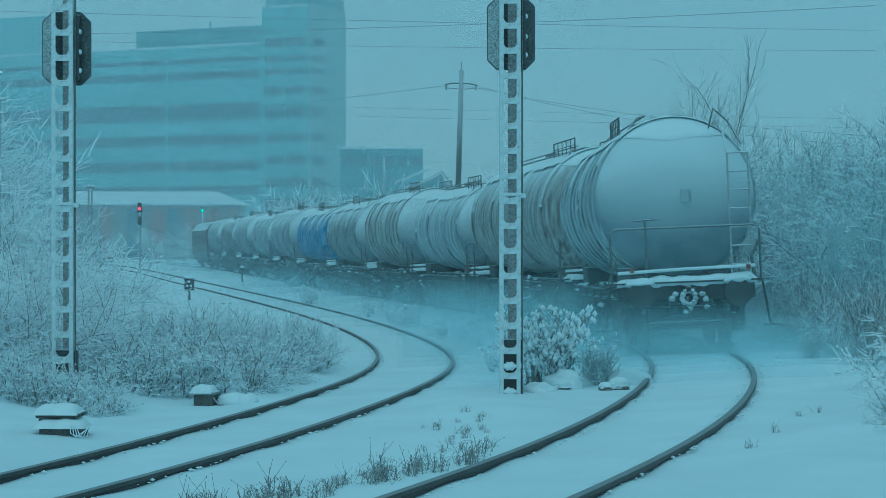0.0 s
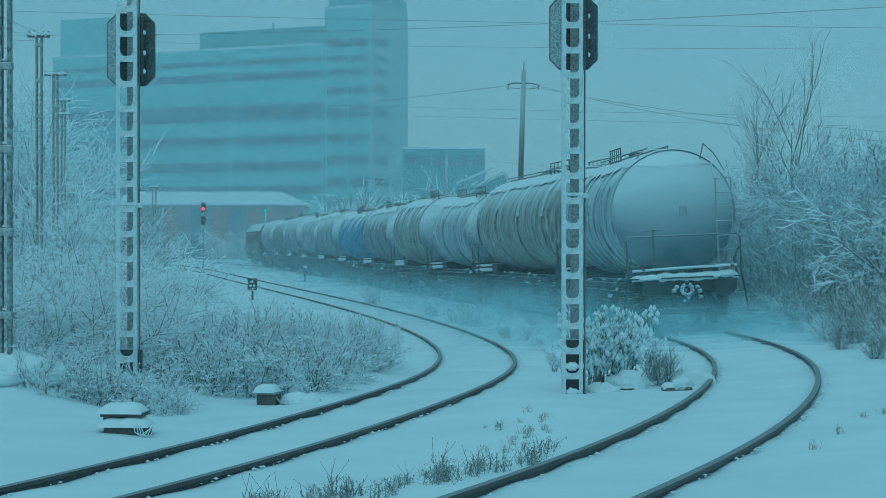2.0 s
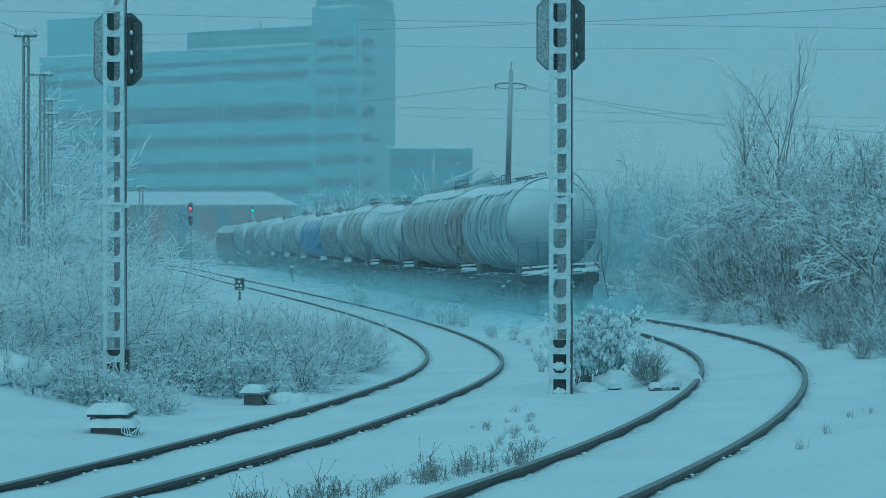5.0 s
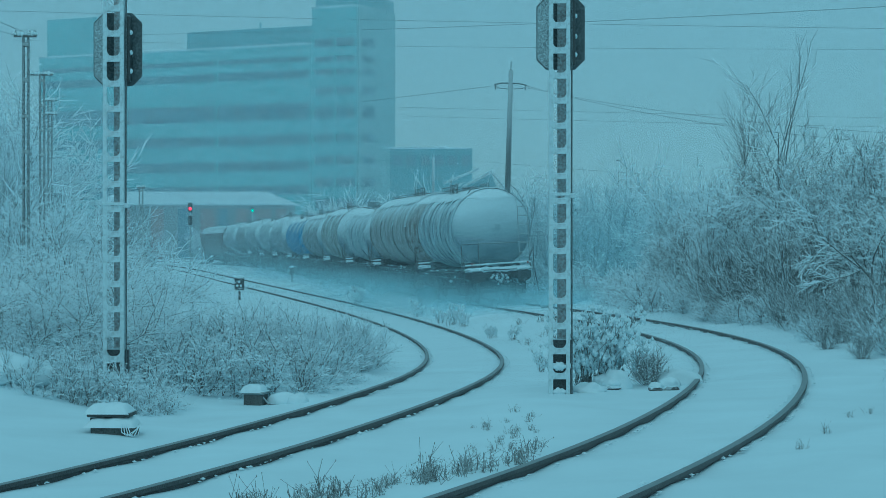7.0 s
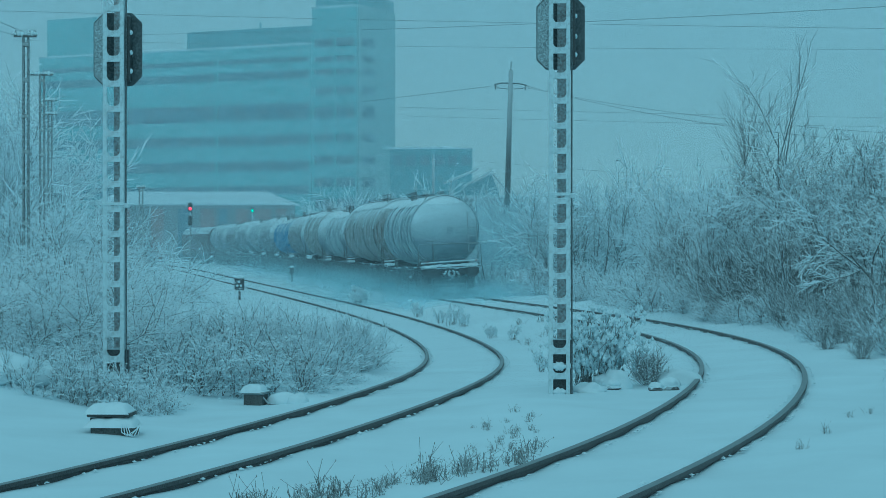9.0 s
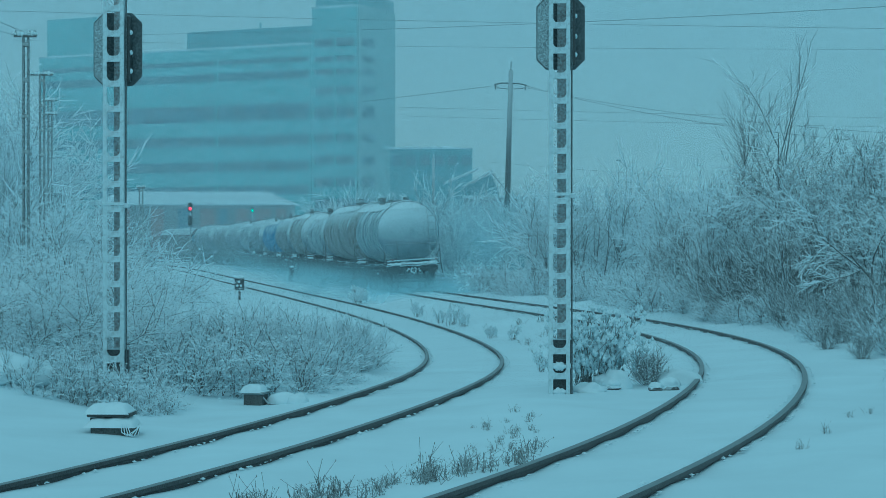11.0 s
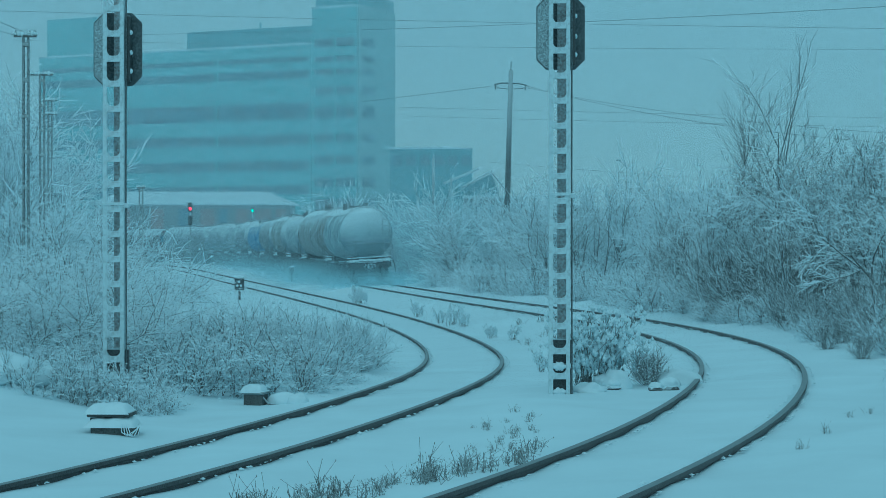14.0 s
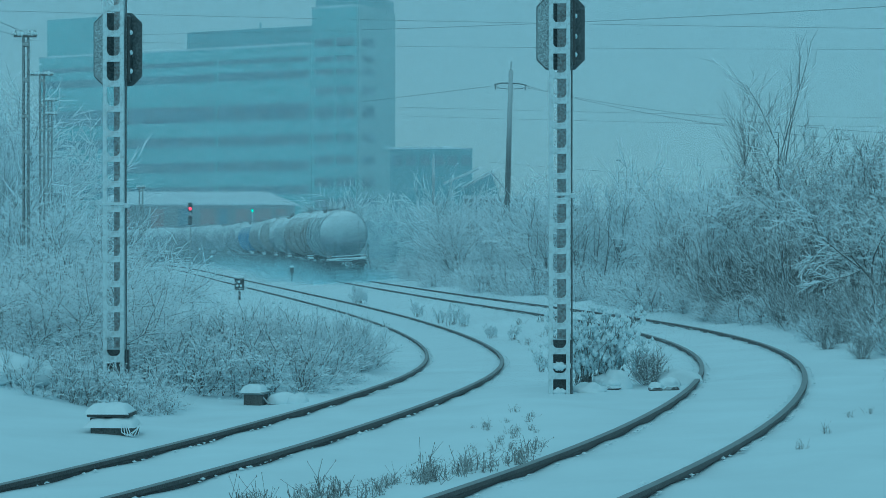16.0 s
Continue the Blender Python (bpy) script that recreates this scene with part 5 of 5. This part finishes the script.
    box(bm, -0.3, t0 + 1.2, zc + 0.04, 0.3, L - 2.0, zc + 0.07, 0.01)
    part("walkway", bm, CONCRETE, wagon, "narrow top walkway")
    r0, r1 = (L * 0.44, L * 0.58) if not ends else (L * 0.12, L * 0.3)
    for s in (-0.62, 0.62):
        bm = bmesh.new()
        tube(bm, [(s, r0, zc - 0.12), (s, r0, zc + 0.28), (s, r1, zc + 0.28), (s, r1, zc - 0.12)], 0.02, 6)
        for i in range(1, 5):
            y = r0 + (r1 - r0) * i / 5
            tube(bm, [(s, y, zc - 0.12), (s, y, zc + 0.28)], 0.013, 6)
        tube(bm, [(s, r0, zc + 0.12), (s, r1, zc + 0.12)], 0.012, 6)
        part("top_railing", bm, RAILING, wagon, "dark railing beside the hatch")
    bm = bmesh.new()
    tube(bm, [(-0.9, t0 + 0.9, zc - 0.3), (-0.62, t0 + 1.0, zc + 0.04), (-0.4, t0 + 1.5, zc + 0.12), (-0.4, L - 2, zc + 0.12)], 0.018, 6)
    tube(bm, [(0.62, t0 + 0.25, zc - 0.25), (0.72, t0 + 0.25, zc + 0.12), (1.02, t0 + 0.45, zc - 0.12), (1.2, t0 + 0.2, zc - 0.55)], 0.017, 6)
    part("hand_rail", bm, RAILING, wagon, "bent hand rail at the top")
    bm = bmesh.new()
    cyl(bm, (0, L / 2, zc - 0.05), (0, L / 2, zc + 0.13), 0.28, 18)
    cyl(bm, (0, L / 2, zc + 0.13), (0, L / 2, zc + 0.17), 0.31, 18)
    part("hatch", bm, TANKS["dark"], wagon, "round filling hatch")
    # outlet valves, brake gear and ice below
    bm = bmesh.new()
    for s in (-1, 1):
        tube(bm, [(0, L / 2, 1.3), (s * 0.5, L / 2, 0.85), (s * 1.15, L / 2, 0.8)], 0.09, 10)
        cyl(bm, (s * 1.15, L / 2, 0.8), (s * 1.22, L / 2, 0.8), 0.14, 14)
        for k in range(5):
            y = 2.6 + (L - 5.2) * k / 4
            tube(bm, [(s * 0.85, y, 1.2), (s * 1.2, y + 0.05, 1.1), (s * 1.25, y + 0.1, 0.75)], 0.035, 6)
            box(bm, s * 0.95, y - 0.2, 0.62, s * 1.22, y + 0.25, 0.95, 0.03)
        tube(bm, [(s * 1.3, 2.3, 1.15), (s * 1.3, L - 2.3, 1.15)], 0.03, 6)
    part("valve_gear", bm, UNDERFRAME, wagon, "dark valves and brake gear")
    bm = bmesh.new()
    rng = random.Random(int(L * 10))
    for s in (-1, 1):
        for k in range(18):
            y = rng.uniform(1.0, L - 1.0)
            lump(bm, s * rng.uniform(0.9, 1.28), y, rng.uniform(0.55, 1.3), rng.uniform(0.03, 0.09), rng.uniform(0.04, 0.15), rng.uniform(0.02, 0.04), k, 0.4, 1)
    part("caked_snow", bm, SNOW_FINE, wagon, "clots of snow on the running gear")
    if tail:
        for s in (-1.0, 1.12):
            bm = bmesh.new()
            box(bm, s - 0.04, 0.42, 1.46, s + 0.04, 0.46, 1.54, 0.01)
            part("tail_plate", bm, RED_PANEL, wagon, "small red tail plate")
    return wagon, add_bogie(wagon, 2.1) + add_bogie(wagon, L - 2.1)


def locomotive(L):
    loco = tagged(empty("locomotive"), "dark diesel locomotive at the head, roof dusted with snow", "locomotive")
    bm = bmesh.new()
    prof = [(-1.45, 1.1), (-1.48, 2.6), (-1.4, 3.4), (-1.0, 3.95), (-0.4, 4.15), (0.4, 4.15), (1.0, 3.95), (1.4, 3.4), (1.48, 2.6), (1.45, 1.1)]
    rings = [[bm.verts.new((x * k, y, 1.1 + (z - 1.1) * (0.99 if k < 1 else 1))) for x, z in prof] for y, k in ((0.75, 0.96), (1.1, 1.0), (L - 1.1, 1.0), (L - 0.75, 0.96))]
    for p, q in zip(rings, rings[1:]):
        for i in range(len(prof) - 1):
            bm.faces.new((p[i], p[i + 1], q[i + 1], q[i]))
    bm.faces.new(rings[0][::-1])
    bm.faces.new(rings[-1])
    part("body", bm, LOCO_PAINT, loco, "dark painted body")
    bm = bmesh.new()
    for s in (-0.75, 0.75):
        box(bm, s - 0.5, 0.70, 2.5, s + 0.5, 0.76, 3.3, 0.03)
    part("cab_window", bm, GLAZING, loco, "dark cab windows")
    for i in range(6):
        bm = bmesh.new()
        for s in (-1, 1):
            box(bm, s * 1.46, 2.5 + i * 2.1, 2.3, s * 1.50, 3.6 + i * 2.1, 3.1, 0.02)
        part("grille", bm, BLACK_PAINT, loco, "dark side grille")
    bm = bmesh.new()
    for s in (-0.875, 0.875):
        cyl(bm, (s, 0.75, 1.05), (s, 0.2, 1.05), 0.12, 14)
        cyl(bm, (s, 0.2, 1.05), (s, 0.14, 1.05), 0.25, 18)
    box(bm, -1.3, 0.6, 0.7, 1.3, L - 0.6, 1.12, 0.03)
    part("underframe", bm, UNDERFRAME, loco)
    for y in (3.6, L - 3.6):
        add_bogie(loco, y)
    return loco


CONSIST = [(11.5, "pale", True, False, "pale grey ribbed tank wagon with railed end, last of all"),
           (15.3, "brown", False, True, "long grey-brown tank wagon with broad hoops and snow on top"),
           (11.4, "pale", False, True, "light grey tank wagon with railed top platform"),
           (11.4, "tan", True, True, "dull tan ribbed tank wagon with snow along its top"),
           (12.5, "dark", False, False, "dark grey tank wagon with worn brown patches"),
           (12.5, "blue", True, False, "faded blue ribbed tank wagon"),
           (12.5, "grey", False, True, "grey tank wagon with snow along its top"),
           (12.5, "pale", True, False, "pale grey ribbed tank wagon in the haze"),
           (12.5, "grey", False, False, "grey tank wagon faint in the haze"),
           (12.5, "dark", True, False, "dark grey tank wagon faint in the haze"),
           (12.5, "grey", False, False, "grey tank wagon behind the locomotive")]
RADII = (1.50, 1.56, 1.41, 1.51, 1.44, 1.39, 1.49, 1.42, 1.50, 1.43, 1.47)
SPEED, START = 5.29, 34.2
train, spinners = [], []
station = 0.0
for i, (L, paint, ringed, ends, label) in enumerate(CONSIST):
    wagon, sets = tank_wagon(L, paint, label, ringed, ends, i == 0, RADII[i])
    train.append((wagon, station, L, 2.1))
    if i < 3:
        spinners += sets
    station += L
train.append((locomotive(17.0), station, 17.0, 3.6))


# ---- airborne snow: thin sheets of whirled-up powder, and stand-in sheets for depth haze ----
TRAIL = airborne("powder_cloud", 0.40, (0.3, 0, -0.35), (4.9, 1, 1.45), 0.6, 0.25, 0.6)
DUST = airborne("powder_cloud_thin", 0.34, (-1.0, 0, -0.25), (5.0, 1, 1.7), 0.6, 0.3, 0.6)
THICK = airborne("powder_bank", 0.07, (-0.8, 0, 0.0), (8.5, 1, 2.9), 0.4, 0.4, 0.6)
PLUME = airborne("powder_plume", 0.30, (5.6, 0, 0.8), (5.2, 1, 4.8), 0.3, 0.45, 0.6)


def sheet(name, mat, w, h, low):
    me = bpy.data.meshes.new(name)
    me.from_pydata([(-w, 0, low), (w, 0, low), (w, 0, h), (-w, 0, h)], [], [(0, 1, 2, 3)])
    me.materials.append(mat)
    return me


# flat sheets across the view, sized by distance, stand in for aerial haze
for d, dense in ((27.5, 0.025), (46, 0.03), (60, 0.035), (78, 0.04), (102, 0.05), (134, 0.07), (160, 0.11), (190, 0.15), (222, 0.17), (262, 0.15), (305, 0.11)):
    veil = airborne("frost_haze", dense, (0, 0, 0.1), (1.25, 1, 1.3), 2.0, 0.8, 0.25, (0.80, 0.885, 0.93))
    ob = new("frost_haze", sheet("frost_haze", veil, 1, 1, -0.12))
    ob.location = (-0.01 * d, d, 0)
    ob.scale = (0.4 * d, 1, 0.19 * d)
    tagged(ob, "flat translucent sheet standing in for haze of the air", "haze", "frost haze", "stuff")

dust_mesh = sheet("powder_cloud", DUST, 5.0, 2.0, -0.4)
trail_mesh = sheet("powder_cloud", TRAIL, 5.0, 2.6, -0.4)
dust = []
for s in (-7, -4.5, -2.2, -0.6, 1.5, 4, 6.5, 9, 12, 15, 18, 21.5, 25, 29, 34, 40, 47, 55, 64, 74):
    ob = new("powder_cloud", dust_mesh if s > 1 else trail_mesh)
    tagged(ob, "cloud of snow powder whirled up by the train", "snow dust", "snow dust round the train", "stuff")
    dust.append((ob, s))
thick_mesh = sheet("powder_bank", THICK, 9.5, 3.6, -0.4)
for s in range(33, 156, 8):
    ob = new("powder_bank", thick_mesh)
    tagged(ob, "bank of snow powder hanging round the far wagons", "snow dust", "snow dust round the train", "stuff")
    dust.append((ob, s))
VEIL = airborne("powder_veil", 0.16, (0.6, 0, 1.0), (5.6, 1, 4.4), 0.35, 0.4, 0.7)
veil_mesh = sheet("powder_veil", VEIL, 7, 5.4, -0.4)
for s in (-2.4,):
    ob = new("powder_veil", veil_mesh)
    tagged(ob, "fine veil of snow powder trailing behind the last wagon", "snow dust", "snow dust round the train", "stuff")
    dust.append((ob, s))
plume_mesh = sheet("powder_plume", PLUME, 11, 6.2, -0.4)
for s in (1, 6, 12, 19, 28, 40):
    ob = new("powder_plume", plume_mesh)
    tagged(ob, "thin veil of snow powder drifting off the train", "snow dust", "snow dust round the train", "stuff")
    dust.append((ob, s))


# ---- the train's way along the right track ----
ARC_Y = np.arange(20, 420, 0.25)
_x = right_x(ARC_Y)
ARC_S = np.concatenate([[0], np.cumsum(np.hypot(np.diff(_x), 0.25))])
ARC_0 = float(np.interp(START, ARC_Y, ARC_S))


def on_track(s):
    y = float(np.interp(s + ARC_0, ARC_S, ARC_Y))
    x, z = float(right_x(y)), float(right_z(y))
    return Vector((x, y, z))


def motions():
    times = [i * 0.5 for i in range(33)]
    for ob, s0, L, bogie in train:
        rows = []
        for t in times:
            a, b = on_track(s0 + SPEED * t + bogie), on_track(s0 + SPEED * t + L - bogie)
            d = (b - a).normalized()
            turn = -math.degrees(math.atan2(d.x, d.y))
            p = a - d * bogie
            cant = math.degrees(math.atan(-CANT_R)) * 0.7
            rows.append((t, pose(p.x, p.y, p.z, math.degrees(math.asin(d.z)), cant, turn)))
        walk(ob, rows)
    for ob, s in dust:
        rows = []
        for t in times:
            p = on_track(s + SPEED * t)
            rows.append((t, pose(p.x - 0.3, p.y, p.z)))
        walk(ob, rows)
    fine = [i * 0.1 for i in range(161)]
    for ob in spinners:
        x, y, z = ob.location
        walk(ob, [(t, pose(x, y, z, -math.degrees(SPEED * t / 0.46))) for t in fine])


motions()
